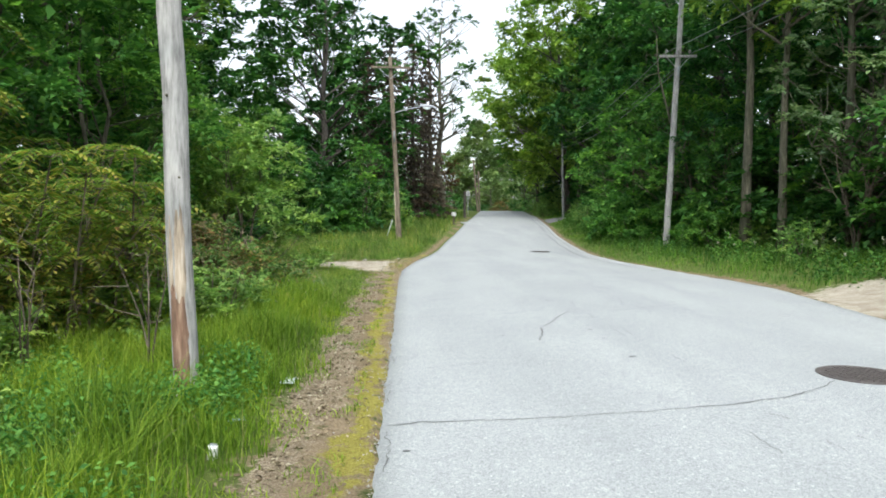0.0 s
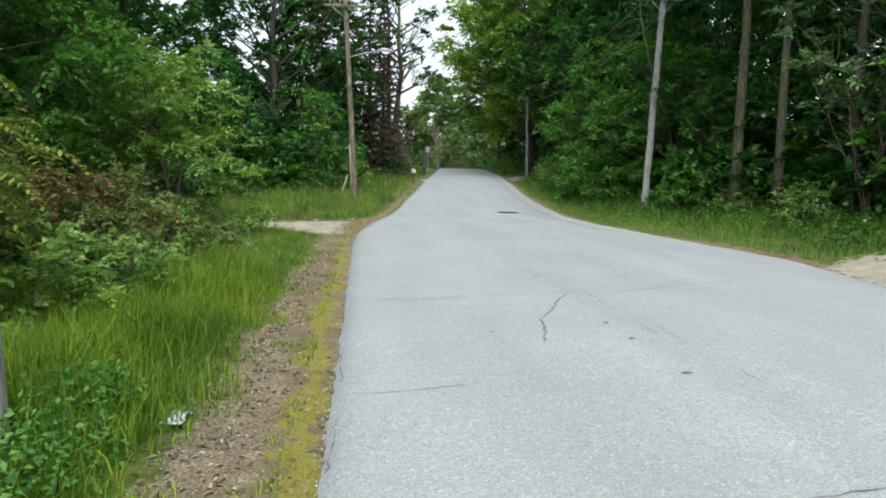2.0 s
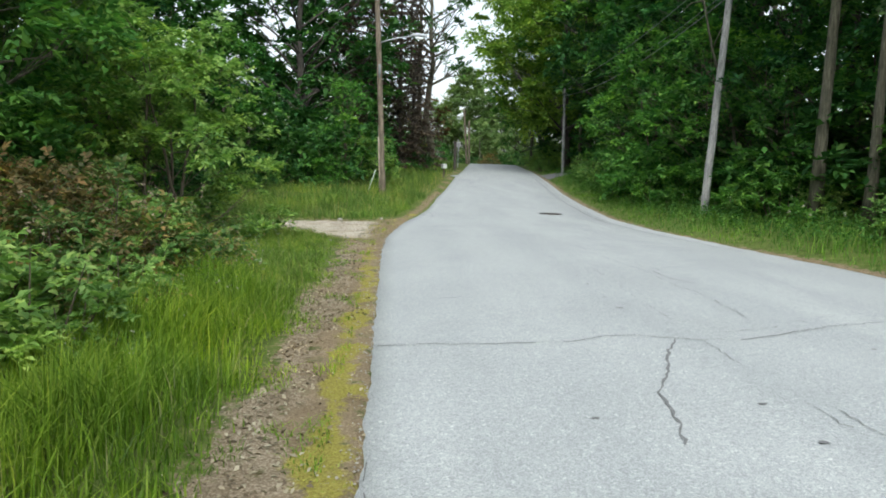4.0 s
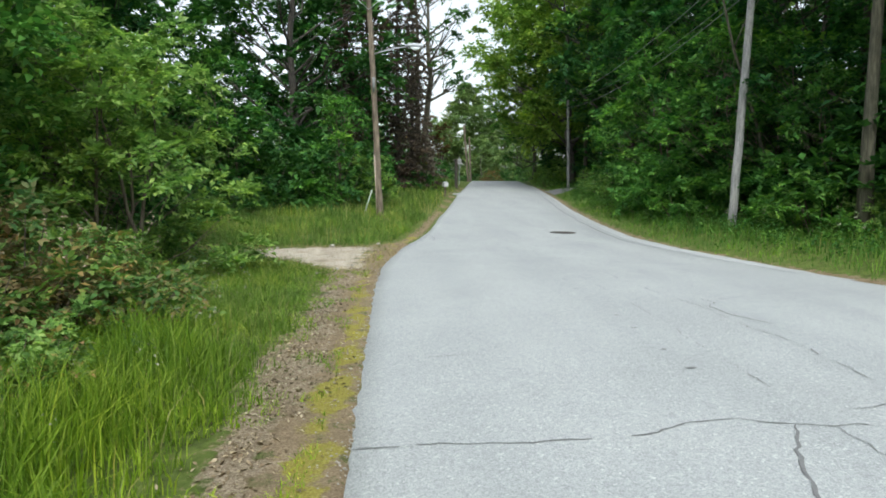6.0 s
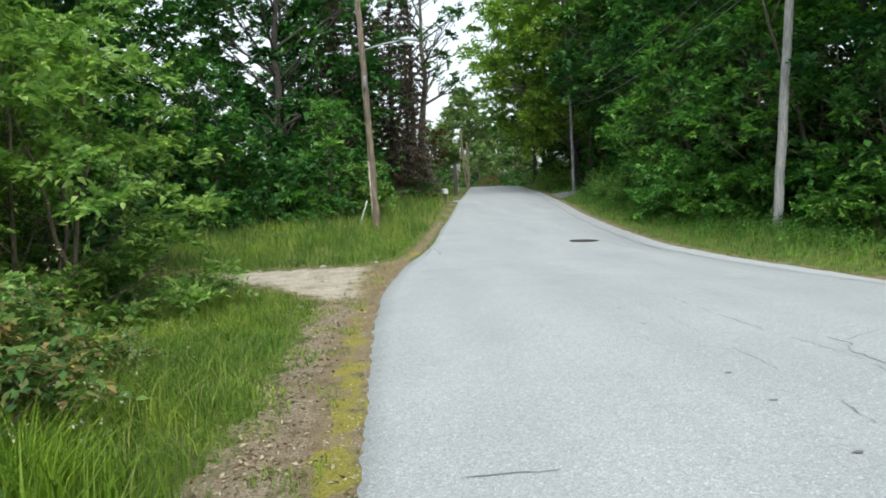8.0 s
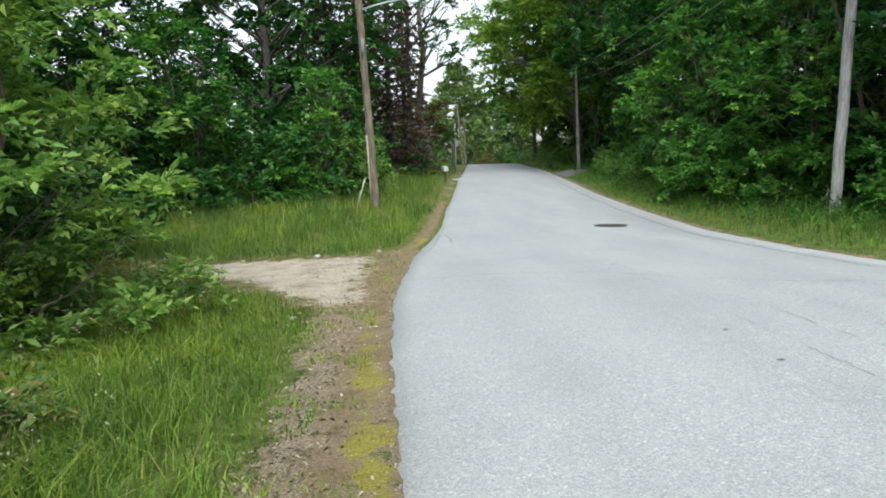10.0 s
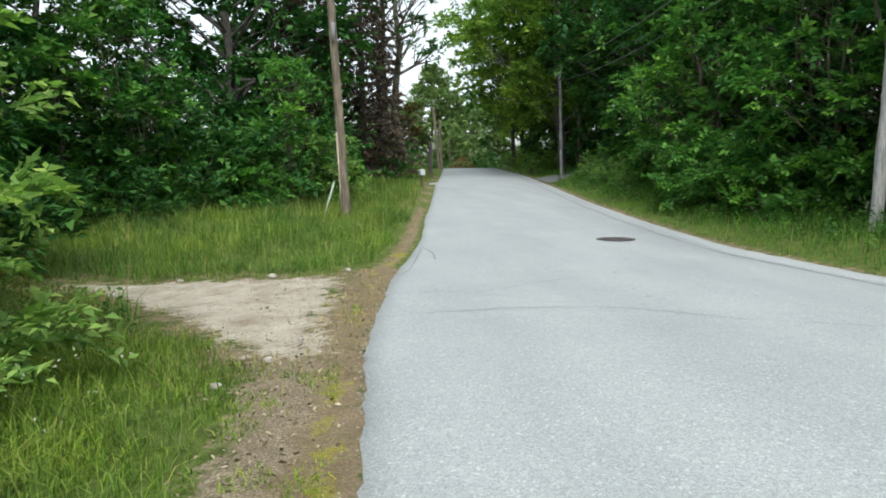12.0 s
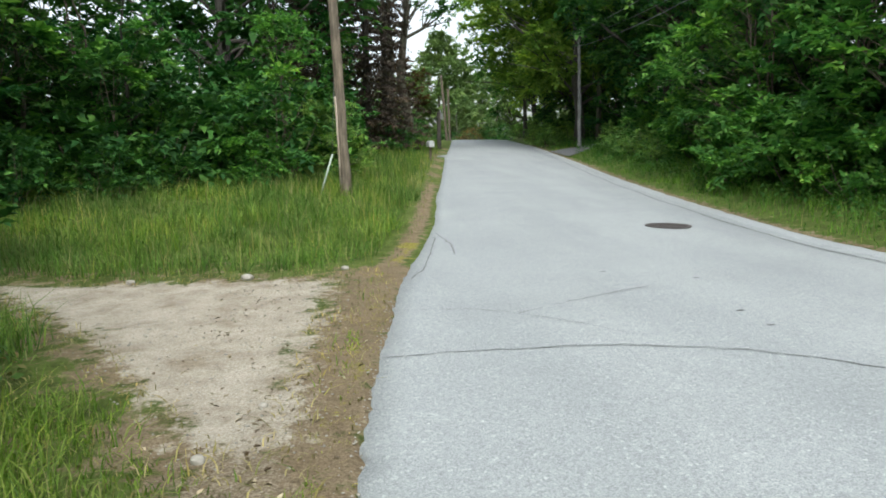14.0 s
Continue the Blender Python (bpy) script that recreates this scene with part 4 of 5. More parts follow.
# ---- woodland ----
def copies(proto, spots, seed):
    """Copies of a plant at (x, y, scale), each turned its own way."""
    r = random.Random(seed)
    for x, y, s in spots:
        m = pose(x, y, land1(x, y) - 0.03, 0, 0, r.uniform(0, 360)) @ Matrix.Diagonal((s * r.uniform(0.92, 1.08), s * r.uniform(0.92, 1.08), s, 1))
        copy_thing(proto, m)


def at(x, y):
    return (x, y, land1(x, y) - 0.03)


maple = broadleaf("maple_tree", "tall green maple with dense layered leaves", at(-9.6, 15.0), 15, 2.2, 4.3, 58, 6200, 0.285, 0.2, 11, M_LEAF, M_BARK)
oak = broadleaf("oak_tree", "tall dark green oak with open limbs", at(-5.1, 44.5), 17, 4.6, 5.6, 86, 7400, 0.39, 0.3, 12, M_LEAF_DARK, M_BARK_DARK, (0.8, 1.5), limbs=26)
ash = broadleaf("ash_tree", "dense green edge tree with low branches", at(14.6, 33), 12.5, 0.8, 4.2, 62, 7400, 0.25, 0.17, 13, M_LEAF_SHADE, M_BARK_DARK, (0.7, 1.25))
tall = broadleaf("slender_tree", "slim grey trunk with a high leafy crown", at(10.6, 21.6), 17, 7.6, 2.5, 40, 4600, 0.24, 0.165, 14, M_LEAF_LIGHT, M_BARK, (0.6, 1.1), limbs=14, wander=0.003)
birch = broadleaf("sapling_tree", "young bright green tree beside the verge", at(-4.3, 18.3), 4.2, 0.1, 1.6, 100, 15500, 0.115, 0.045, 15, M_LEAF_YOUNG, M_TWIG, (0.32, 0.62), stems=4, limbs=40, top=0.0)

lime = broadleaf("sugar_maple", "broad light green maple overhanging the road", at(12.9, 57.2), 17.5, 3.2, 5.9, 105, 20000, 0.31, 0.3, 16, M_LEAF_LIGHT, M_BARK_DARK, (0.8, 1.5), lean=(-0.9, -0.5), limbs=20, top=1.4)
copies(lime, [(13.4, 66.0, 0.95), (15.0, 76, 0.95), (14.2, 62.0, 0.8)], 20)
copies(maple, [(-11.6, 9.5, 1.0), (-10.6, 21.0, 1.05), (-14.5, 15.5, 1.1), (-10.6, 4.5, 0.9), (-12.0, 24.5, 1.05), (-15.5, 20, 1.1), (-8.6, 35.5, 0.42), 
               (15.5, 44, 1.05), (13.6, 74, 1.05), (20.5, 30, 1.0), (16.5, 14, 1.0), (20.5, 20, 1.1), (17, 66, 1.1), (-16, 28, 1.1)], 21)
copies(oak, [(16.2, 47.2, 0.85), (14.6, 49.0, 0.9), (18.5, 56.5, 1.0), (19.5, 64, 1.0), (-5.4, 53.5, 0.8), (-13.6, 47, 0.9), (-13, 33.5, 0.9), (-18, 42, 1.0), (-6.5, 55, 0.95), (15.8, 50, 0.9), (16, 36, 1.0), (22, 46, 1.0), (16.5, 23, 0.9),
             (17, 68, 1.05), (-20, 32, 1.1)], 22)
copies(ash, [(14.4, 38.5, 0.95), (14.3, 29.5, 0.95), (13.6, 25.2, 0.9), (14.5, 20.5, 0.95), (14.5, 15.5, 0.9), (15.0, 44, 0.95), (-10, 31.5, 0.75), (-13.5, 29.5, 0.85), (-6.6, 37.5, 0.5), (-16.5, 24, 0.9), (15.5, 53.5, 0.9), (-3.5, 47, 0.8), (-4.5, 55, 0.7)], 23)
copies(tall, [(10.9, 20.0, 0.85), (11.8, 18.4, 0.9), (13.4, 16.0, 0.9), (-7.8, 10.4, 0.85), (14.5, 27.5, 1.1), (-9.5, 27.5, 1.0), (13.4, 55.4, 1.0)], 24)
copies(birch, [(-0.85, 35.6, 0.5), (-6.5, 20.4, 1.15)], 25)
young = broadleaf("young_maple", "young maple with fresh green leaves down to the ground", at(-6.6, 15.6), 7.4, 0.4, 2.3, 80, 10500, 0.15, 0.09, 19, M_LEAF_BIG, M_BARK, (0.5, 0.95), stems=2, limbs=30)
copies(young, [(-7.9, 11.6, 1.05), (-6.9, 21.6, 0.85), (-8.6, 18.4, 1.1)], 31)

wood_edge = broadleaf("edge_tree", "low spreading tree with large fresh green leaves", at(13.0, 16.2), 6.2, 0.25, 2.1, 46, 5200, 0.2, 0.06, 17, M_LEAF_BIG, M_TWIG, (0.5, 0.95), stems=3, limbs=26, flat=0.35, loose=0.3)
copies(wood_edge, [(13.2, 22.9, 1.05), (11.2, 23.6, 0.62), (11.6, 26.6, 0.85), (11.1, 29.0, 0.95), (11.6, 32.0, 1.15), (11.5, 35.0, 0.95), (12.7, 38.2, 1.15), (13.4, 41.4, 0.95), (14.3, 44.6, 1.1), (13.2, 19.4, 0.8), (-2.2, 36.6, 0.7), (-9.0, 33.6, 1.2), (-11.6, 32.2, 1.15), (-6.6, 35.2, 0.95)], 30)

pale_tree = broadleaf("pale_tree", "small grey-green tree with crooked grey limbs", at(12.1, 17.6), 8.2, 2.4, 2.2, 46, 5200, 0.15, 0.1, 18, M_LEAF_PALE, M_BARK, (0.45, 0.85), limbs=24, wander=0.05)

spruce = conifer("spruce_tree", "dull brownish spruce with drooping boughs", at(0.3, 48.5), 12.5, 2.3, 31, M_NEEDLE, M_BARK_DARK, 30, 330, 0.24, 0.08)
copies(spruce, [(-1.3, 50.5, 1.1), (1.3, 52.8, 1.0), (-2.6, 47.0, 0.9)], 26)
bare = broadleaf("thin_tree", "tall thin tree with a sparse crown", at(2.45, 55), 17, 7.0, 3.2, 30, 1900, 0.26, 0.29, 32, M_LEAF_DARK, M_BARK, (0.5, 0.9), limbs=20)
copies(bare, [(1.7, 56.5, 0.95)], 27)
ruddy = broadleaf("copper_tree", "small reddish brown tree beside the far verge", at(2.9, 61), 4.8, 2.0, 1.7, 26, 2200, 0.2, 0.09, 33, M_LEAF_RED, M_BARK_DARK, (0.4, 0.7))

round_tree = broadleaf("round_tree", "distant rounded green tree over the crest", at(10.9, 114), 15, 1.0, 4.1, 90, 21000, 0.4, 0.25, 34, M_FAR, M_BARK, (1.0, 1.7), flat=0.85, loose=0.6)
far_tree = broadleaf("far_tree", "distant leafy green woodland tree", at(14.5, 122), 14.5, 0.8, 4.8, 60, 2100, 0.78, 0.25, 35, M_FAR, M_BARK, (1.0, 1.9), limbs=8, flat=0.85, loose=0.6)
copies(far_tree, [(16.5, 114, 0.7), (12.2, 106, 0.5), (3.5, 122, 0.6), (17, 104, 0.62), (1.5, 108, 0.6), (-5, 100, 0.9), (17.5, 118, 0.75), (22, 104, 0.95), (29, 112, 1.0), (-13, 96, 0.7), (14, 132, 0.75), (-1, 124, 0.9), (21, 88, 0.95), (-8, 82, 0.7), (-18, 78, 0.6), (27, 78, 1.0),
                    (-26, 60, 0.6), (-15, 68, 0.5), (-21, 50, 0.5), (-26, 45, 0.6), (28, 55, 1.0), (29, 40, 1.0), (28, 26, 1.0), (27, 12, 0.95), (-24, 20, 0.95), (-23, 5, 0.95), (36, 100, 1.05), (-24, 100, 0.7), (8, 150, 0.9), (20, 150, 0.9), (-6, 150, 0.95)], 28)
# woods behind the viewer
copies(far_tree, [(-9, -8, 0.9), (14, -4, 0.9), (13, 5, 0.8), (-4, -22, 1.0), (7, -26, 1.0), (18, -18, 1.0), (-16, -16, 1.0)], 29)

dusky = thicket("dark_shrub", "rounded dark bluish green shrub under the trees", at(12.3, 19.4), 2.6, 1.35, 30, 3600, 0.12, 46, M_LEAF_DARK)
hedge = thicket("dark_shrub", "dense dark green shrub at the woodland edge", at(11.8, 30.5), 2.6, 1.7, 28, 2300, 0.18, 41, M_LEAF_DARK)
bush = thicket("leafy_shrub", "broad leafy green shrub at the woodland edge", at(11.9, 26.8), 2.3, 1.5, 26, 3400, 0.15, 42, M_LEAF_BIG)
spirea = thicket("flowering_shrub", "low shrub with reddish tips and pale blossom", at(-3.35, 13.4), 1.55, 1.35, 44, 5600, 0.085, 43, M_LEAF_SHRUB)
rusty = thicket("reddish_shrub", "low shrub with reddish brown young leaves", at(-3.75, 12.5), 1.75, 1.0, 30, 3400, 0.085, 47, M_LEAF_RUST)
copies(rusty, [(-4.4, 10.9, 0.85), (-4.9, 13.9, 1.05), (-3.2, 14.1, 0.62), (12.2, 94, 1.3), (1.9, 63, 1.2)], 59)
bramble = thicket("bright_shrub", "low bright green shrub beside the grass", at(-3.6, 15.2), 1.25, 0.95, 34, 3200, 0.09, 44, M_LEAF_YOUNG)

r = random.Random(5)
right_edge = []
y = 14.2
while y < 66:
    e = float(edge_r(y))
    right_edge.append((e + (3.7 if y < 27 else 2.8 if y < 36 else 4.0) + r.uniform(-0.3, 0.6), y, r.uniform(0.75, 1.15)))
    right_edge.append((e + 5.6 + r.uniform(-0.4, 0.8), y + 0.8, r.uniform(1.1, 1.6)))
    y += 2.1 if y < 45 else 3.0
right_edge = [s for s in right_edge if not (48.5 < s[1] < 57) and not (s[1] < 22 and s[0] < float(edge_r(s[1])) + 4.9)]
copies(bush, right_edge[0::2], 51)
copies(hedge, right_edge[1::2], 52)
left_edge = [(-11.2, 32.0, 0.75), (-9.8, 32.8, 1.05), (-8.9, 33.6, 0.5), (-6.6, 34.6, 0.9), (-5.6, 34.1, 1.35), (-3.7, 33.9, 0.8), (-2.4, 34.9, 1.15)]
left_edge += [(-1.6, 37.5, 1.0), (-3.2, 37.6, 1.2), (-5.9, 38.5, 0.9), (-1.3, 43, 1.2), (-13.5, 38, 1.3), (-14, 30, 1.4), (-16, 33, 1.6), (-12.2, 45, 1.6), (-16.5, 48, 1.9), (-9, 47, 1.5), (-19, 40, 1.9)]
copies(hedge, left_edge[0:7:2] + left_edge[8:], 53)
copies(bush, [(-7.4, 34.2, 0.55), (-5.0, 33.4, 0.6), (-2.9, 33.8, 0.75), (-10.4, 31.6, 0.5), (-8.9, 30.0, 0.7), (-5.8, 32.3, 0.6), (-11.6, 28.0, 0.8)], 54)
copies(hedge, [(-10.4, 28.9, 0.7), (-7.4, 31.2, 0.7), (-12.6, 26.6, 0.8), (-4.4, 33.0, 0.5), (-9.2, 40, 2.0), (-7.0, 42, 1.9), (-11.6, 41, 2.0), (-4.9, 41, 1.8), (-13.8, 43, 2.0), (-3.0, 41.5, 1.5), (-6.7, 30.4, 0.62), (-8.2, 29.0, 0.7), (-5.2, 31.8, 0.5), (-9.7, 27.6, 0.8)], 60)
copies(hedge, [(-7.0, 24.8, 1.2), (-8.6, 26.5, 1.3), (-10.5, 22, 1.5), (-9.5, 18, 1.5), (-8.0, 12.0, 1.2), (-7.5, 8.0, 1.1), (-11.5, 28.8, 1.3),
               (5.4, 96, 1.2), (9.4, 98, 0.7), (11.0, 99, 0.8), (13.2, 98, 1.0), (15.8, 97, 1.1), (2.4, 92, 1.4), (0.8, 70, 1.3), (2.2, 76, 1.3), (4.2, 84, 1.2), (-1.6, 60, 1.4), (0.6, 63.5, 1.0), 
               (1.6, 49.5, 0.6), (14, 62, 1.4)], 55)
copies(spirea, [(-4.3, 11.8, 1.0), (-3.1, 11.2, 0.72), (-4.6, 14.9, 1.05), (-3.0, 15.0, 0.6), (-5.6, 13.0, 1.15), (-4.9, 9.9, 0.8)], 56)
copies(bramble, [(-2.65, 10.0, 0.8), (-3.1, 8.8, 0.9), (-2.5, 11.4, 0.6), (-3.5, 10.4, 0.95), (-2.9, 12.6, 0.65), (-4.25, 17.5, 0.85), (-4.7, 16.8, 0.9), (-4.2, 19.0, 0.7), (-4.9, 19.4, 1.0), (-3.9, 6.6, 0.75), (-4.4, 5.2, 0.8), (-3.1, 5.0, 0.5), (10.7, 18.3, 0.9), (10.3, 24.4, 0.7), (10.9, 21.6, 0.8), (14.6, 80, 1.6), (16.4, 86, 1.6), (15.0, 72, 2.0), (13.3, 61.5, 1.6), (13.2, 64.8, 1.6), (12.9, 58.4, 1.2), (12.2, 48.4, 1.25), (11.9, 46.2, 1.2), (11.4, 44.0, 1.0), (10.9, 41.6, 0.75), (13.2, 46.6, 1.6), (11.5, 58.6, 1.0), (12.2, 60.4, 1.2), (12.0, 63.0, 1.0)], 57)

s1 = sumac("sumac_shrub", "yellow-green sumac with drooping compound leaves", at(-4.4, 8.4), 2.55, 1.5, 61)
copies(s1, [(-4.8, 10.2, 0.85), (-5.9, 7.2, 1.1), (-6.4, 9.8, 1.25), (-5.0, 6.0, 0.85), (-7.6, 8.6, 1.6), (-8.6, 10.6, 1.75)], 58)


# ---- grass and small growth ----
def grass(name, label, pts, heights, material, seed, width=0.009, lean=0.28):
    """Bent tapering blades: two quads and a tip each."""
    rng = np.random.default_rng(seed)
    n = len(pts)
    h = np.asarray(heights)
    a = rng.random(n) * 6.2832
    side = np.stack([np.cos(a), np.sin(a), np.zeros(n)], 1)
    b = a + 1.57 + rng.normal(size=n) * 0.5
    fwd = np.stack([np.cos(b), np.sin(b), np.zeros(n)], 1) * (np.abs(rng.normal(size=n)) * lean * h)[:, None]
    up = np.array([0, 0, 1.0])
    w = (width * rng.uniform(0.6, 1.4, n))[:, None]
    rows = []
    for u, ww in ((0.0, 1.0), (0.5, 0.85), (1.0, 0.06)):
        c = pts + up * (h * (u - 0.12 * u * u * (lean / 0.28)))[:, None] + fwd * (u * u)
        rows += [c - side * w * ww * 0.5, c + side * w * ww * 0.5]
    v = np.stack(rows, 1).reshape(-1, 3)
    k = np.arange(n)[:, None] * 6
    q = np.concatenate([k + np.array([0, 1, 3, 2]), k + np.array([2, 3, 5, 4])], 0)
    tone = 0.5 + 0.22 * wave(pts[:, 0], pts[:, 1], 1.3, 2.0) + 0.15 * wave(pts[:, 0], pts[:, 1], 4.0) + rng.normal(size=n) * 0.12
    tagged(new(name, toned(mesh_of(name, v, q, material), np.repeat(tone, 6))), label, "grass", "", "stuff")


def scatter(n, x0, x1, y0, y1, keep, seed):
    rng = np.random.default_rng(seed)
    x, y = rng.uniform(x0, x1, n), rng.uniform(y0, y1, n)
    k = keep(x, y, rng)
    x, y = x[k], y[k]
    return np.stack([x, y, land(x, y) - 0.01], 1)


def tuft(x, y):
    return 0.75 + 0.35 * wave(x, y, 3.1) + 0.2 * wave(x, y, 9.0, 1.0)


def left_band(x, y, rng):
    d = edge_l(y) - x
    lim = 0.76 + 0.14 * wave(x, y, 2.0) + 0.1 * wave(y, y, 5.0)
    dens = np.clip((d - lim) / 0.35, 0.0, 1) * np.clip((y + 3) / 4.5, 0, 1)
    return (rng.random(len(x)) < dens * tuft(x, y)) & (inside_of(x, y, DRIVE) < -0.15 - 1.1 * rng.random(len(x)) ** 2)


whole = scatter(125000, -4.2, -0.6, -3.0, 20.5, left_band, 71)
meet = whole[:, 1] + 1.2 * wave(whole[:, 0], whole[:, 1], 1.5) > 13.0
p = whole[~meet]
d = edge_l(p[:, 1]) - p[:, 0]
grass("tall_grass", "tall fresh green grass along the road verge", p, (0.17 + 0.44 * np.clip((d - 0.8) / 0.8, 0, 1)) * RNG.uniform(0.45, 1.3, len(p)) * (0.85 + 0.3 * wave(p[:, 0], p[:, 1], 2.6, 3.0)) * np.interp(p[:, 1], [13, 17], [1.0, 0.55]), M_GRASS, 72, 0.0095, 0.5)
p = whole[meet]
d = edge_l(p[:, 1]) - p[:, 0]
grass("mixed_grass", "shorter mixed grass beside the turnout", p, (0.13 + 0.36 * np.clip((d - 0.8) / 1.2, 0, 1)) * RNG.uniform(0.4, 1.3, len(p)) * np.interp(p[:, 1], [12, 17], [1.0, 0.62]), M_GRASS_MIXED, 172, 0.0085, 0.8)
p = scatter(11000, -4.5, -0.7, 2.2, 24.0, lambda x, y, rng: left_band(x, y, rng) & (rng.random(len(x)) < np.interp(y, [8, 13], [0.7, 1.0])), 73)
grass("dry_grass", "pale dry grass stems among the green", p, 0.42 * RNG.uniform(0.4, 1.3, len(p)) * np.interp(p[:, 1], [13, 17], [1.0, 0.6]), M_GRASS_DRY, 74, 0.0065, 0.6)

p = scatter(1600, -2.5, -1.2, 5.0, 6.1, lambda x, y, rng: np.hypot(x + 1.85, y - 5.6) < 0.55 * rng.random(len(x)) ** 0.3, 69)
grass("pole_grass", "tall grass crowding the foot of the pole", p, 0.34 * RNG.uniform(0.5, 1.2, len(p)), M_GRASS, 70, 0.009, 0.6)


def field(x, y, rng):
    d = edge_l(y) - x
    return (d > np.where(y > 25.3, 0.6, 0.95) + 0.2 * wave(x, y, 2.0)) & (inside_of(x, y, DRIVE) < -0.2 - 0.3 * rng.random(len(x))) & (rng.random(len(x)) < tuft(x, y)) & ((y > 25.0) | (x < -2.6))


p = scatter(66000, -12, 1.5, 19.5, 34.5, field, 75)
grass("field_grass", "tall meadow grass in front of the woods", p, 0.52 * RNG.uniform(0.3, 1.3, len(p)) * (0.82 + 0.3 * wave(p[:, 0], p[:, 1], 0.9, 6.0) + 0.2 * wave(p[:, 0], p[:, 1], 3.1)), M_GRASS_FIELD, 76, 0.0115, 1.1)
p = scatter(17000, -13, 1.5, 19.5, 34.5, field, 175)
grass("field_straw", "pale seeding stems in the meadow grass", p, 0.52 * RNG.uniform(0.4, 1.25, len(p)), M_GRASS_DRY, 176, 0.008, 0.4)
p = scatter(16000, -4, 6.5, 32, 66, lambda x, y, rng: (edge_l(y) - x > 0.9) & (edge_l(y) - x < 5.5), 77)
grass("far_grass", "tall grass along the far verge", p, 0.5 * RNG.uniform(0.5, 1.3, len(p)), M_GRASS_FIELD, 78, 0.022, 0.3)
p = scatter(9000, -3, 6.0, 31, 62, lambda x, y, rng: (edge_l(y) - x > 0.5) & (edge_l(y) - x < 4.5) & (rng.random(len(x)) < tuft(x, y)), 177)
grass("far_straw", "olive and straw-coloured grass along the far verge", p, 0.42 * RNG.uniform(0.4, 1.3, len(p)), M_GRASS_DRY, 178, 0.02, 0.4)
p = scatter(16000, -6, 2.5, 18.0, 48, lambda x, y, rng: (edge_l(y) - x > 0.25) & (edge_l(y) - x < 1.6) & (inside_of(x, y, DRIVE) < -0.05) & (rng.random(len(x)) < tuft(x, y)), 79)
grass("verge_straw", "short straw-coloured grass beside the asphalt", p, 0.11 * RNG.uniform(0.5, 1.6, len(p)), M_GRASS_DRY, 80, 0.009, 0.7)
p = scatter(78000, 6.8, 15.5, 10.5, 66, lambda x, y, rng: (x - edge_r(y) > 0.3) & (x - edge_r(y) < 4.3) & (rng.random(len(x)) < tuft(x, y) * np.clip((x - edge_r(y)) / 0.9, 0.25, 1)) & (inside_of(x, y, SAND_RIGHT) < -0.1) & (inside_of(x, y, SIDE_DRIVE) < 0.1), 81)
dr = p[:, 0] - edge_r(p[:, 1])
grass("verge_grass", "mixed green grass along the woodland verge", p, (0.11 + 0.36 * np.clip((dr - 0.3) / 1.6, 0, 1)) * RNG.uniform(0.45, 1.3, len(p)) * (0.85 + 0.35 * wave(p[:, 0], p[:, 1], 1.1, 4.0)), M_GRASS_DEEP, 82, 0.014, 0.65)
p = scatter(2200, 6.8, 15.5, 10.5, 60, lambda x, y, rng: (x - edge_r(y) > 0.4) & (x - edge_r(y) < 3.4) & (wave(x, y, 0.9, 3.0) > -0.25) & (inside_of(x, y, SIDE_DRIVE) < 0.1) & (inside_of(x, y, SAND_RIGHT) < -0.3), 83)
grass("verge_stalks", "pale seeding grass stalks on the verge", p, 0.52 * RNG.uniform(0.4, 1.2, len(p)), M_GRASS_DRY, 84, 0.011, 0.4)
p = scatter(30000, -1.2, 0.1, 2.2, 27, lambda x, y, rng: (edge_l(y) - x > 0.03) & (rng.random(len(x)) < masks(x, y)[0] * 0.9), 85)
grass("moss_tufts", "short yellow-green moss and grass by the asphalt", p, 0.018 * RNG.uniform(0.4, 2.0, len(p)), leaf_material("yellow_moss", (0.14, 0.145, 0.027), (0.265, 0.275, 0.048), (0.4, 0.375, 0.1), 0.25), 86, 0.009, 0.9)


def weeds(name, label, pts, hmax, size, material, seed, per=11):
    """Broad-leaved herbs: leaves spiralling up short stems."""
    rng = np.random.default_rng(seed)
    n = len(pts)
    h = hmax * rng.uniform(0.4, 1.1, n)
    pos, nrm = [], []
    for k in range(per):
        u = (k + 0.6) / per
        a = k * 2.4 + rng.random(n) * 0.8
        o = np.stack([np.cos(a), np.sin(a), np.zeros(n)], 1)
        pos.append(pts + o * (size * (0.5 + 0.7 * (1 - u)))[:, None] if np.ndim(size) else pts + o * size * (0.5 + 0.7 * (1 - u)) + np.array([0, 0, 1.0]) * (h * u)[:, None])
        nrm.append(o * 0.5 + np.array([0, 0, 0.9]) + rng.normal(size=(n, 3)) * 0.25)
    pos, nrm = np.concatenate(pos), np.concatenate(nrm)
    v, q = leaf_cards(pos, nrm, size * rng.uniform(0.7, 1.4, len(pos)), rng, 0.5)
    tagged(new(name, mesh_of(name, v, q, material)), label, "weeds", "", "stuff")


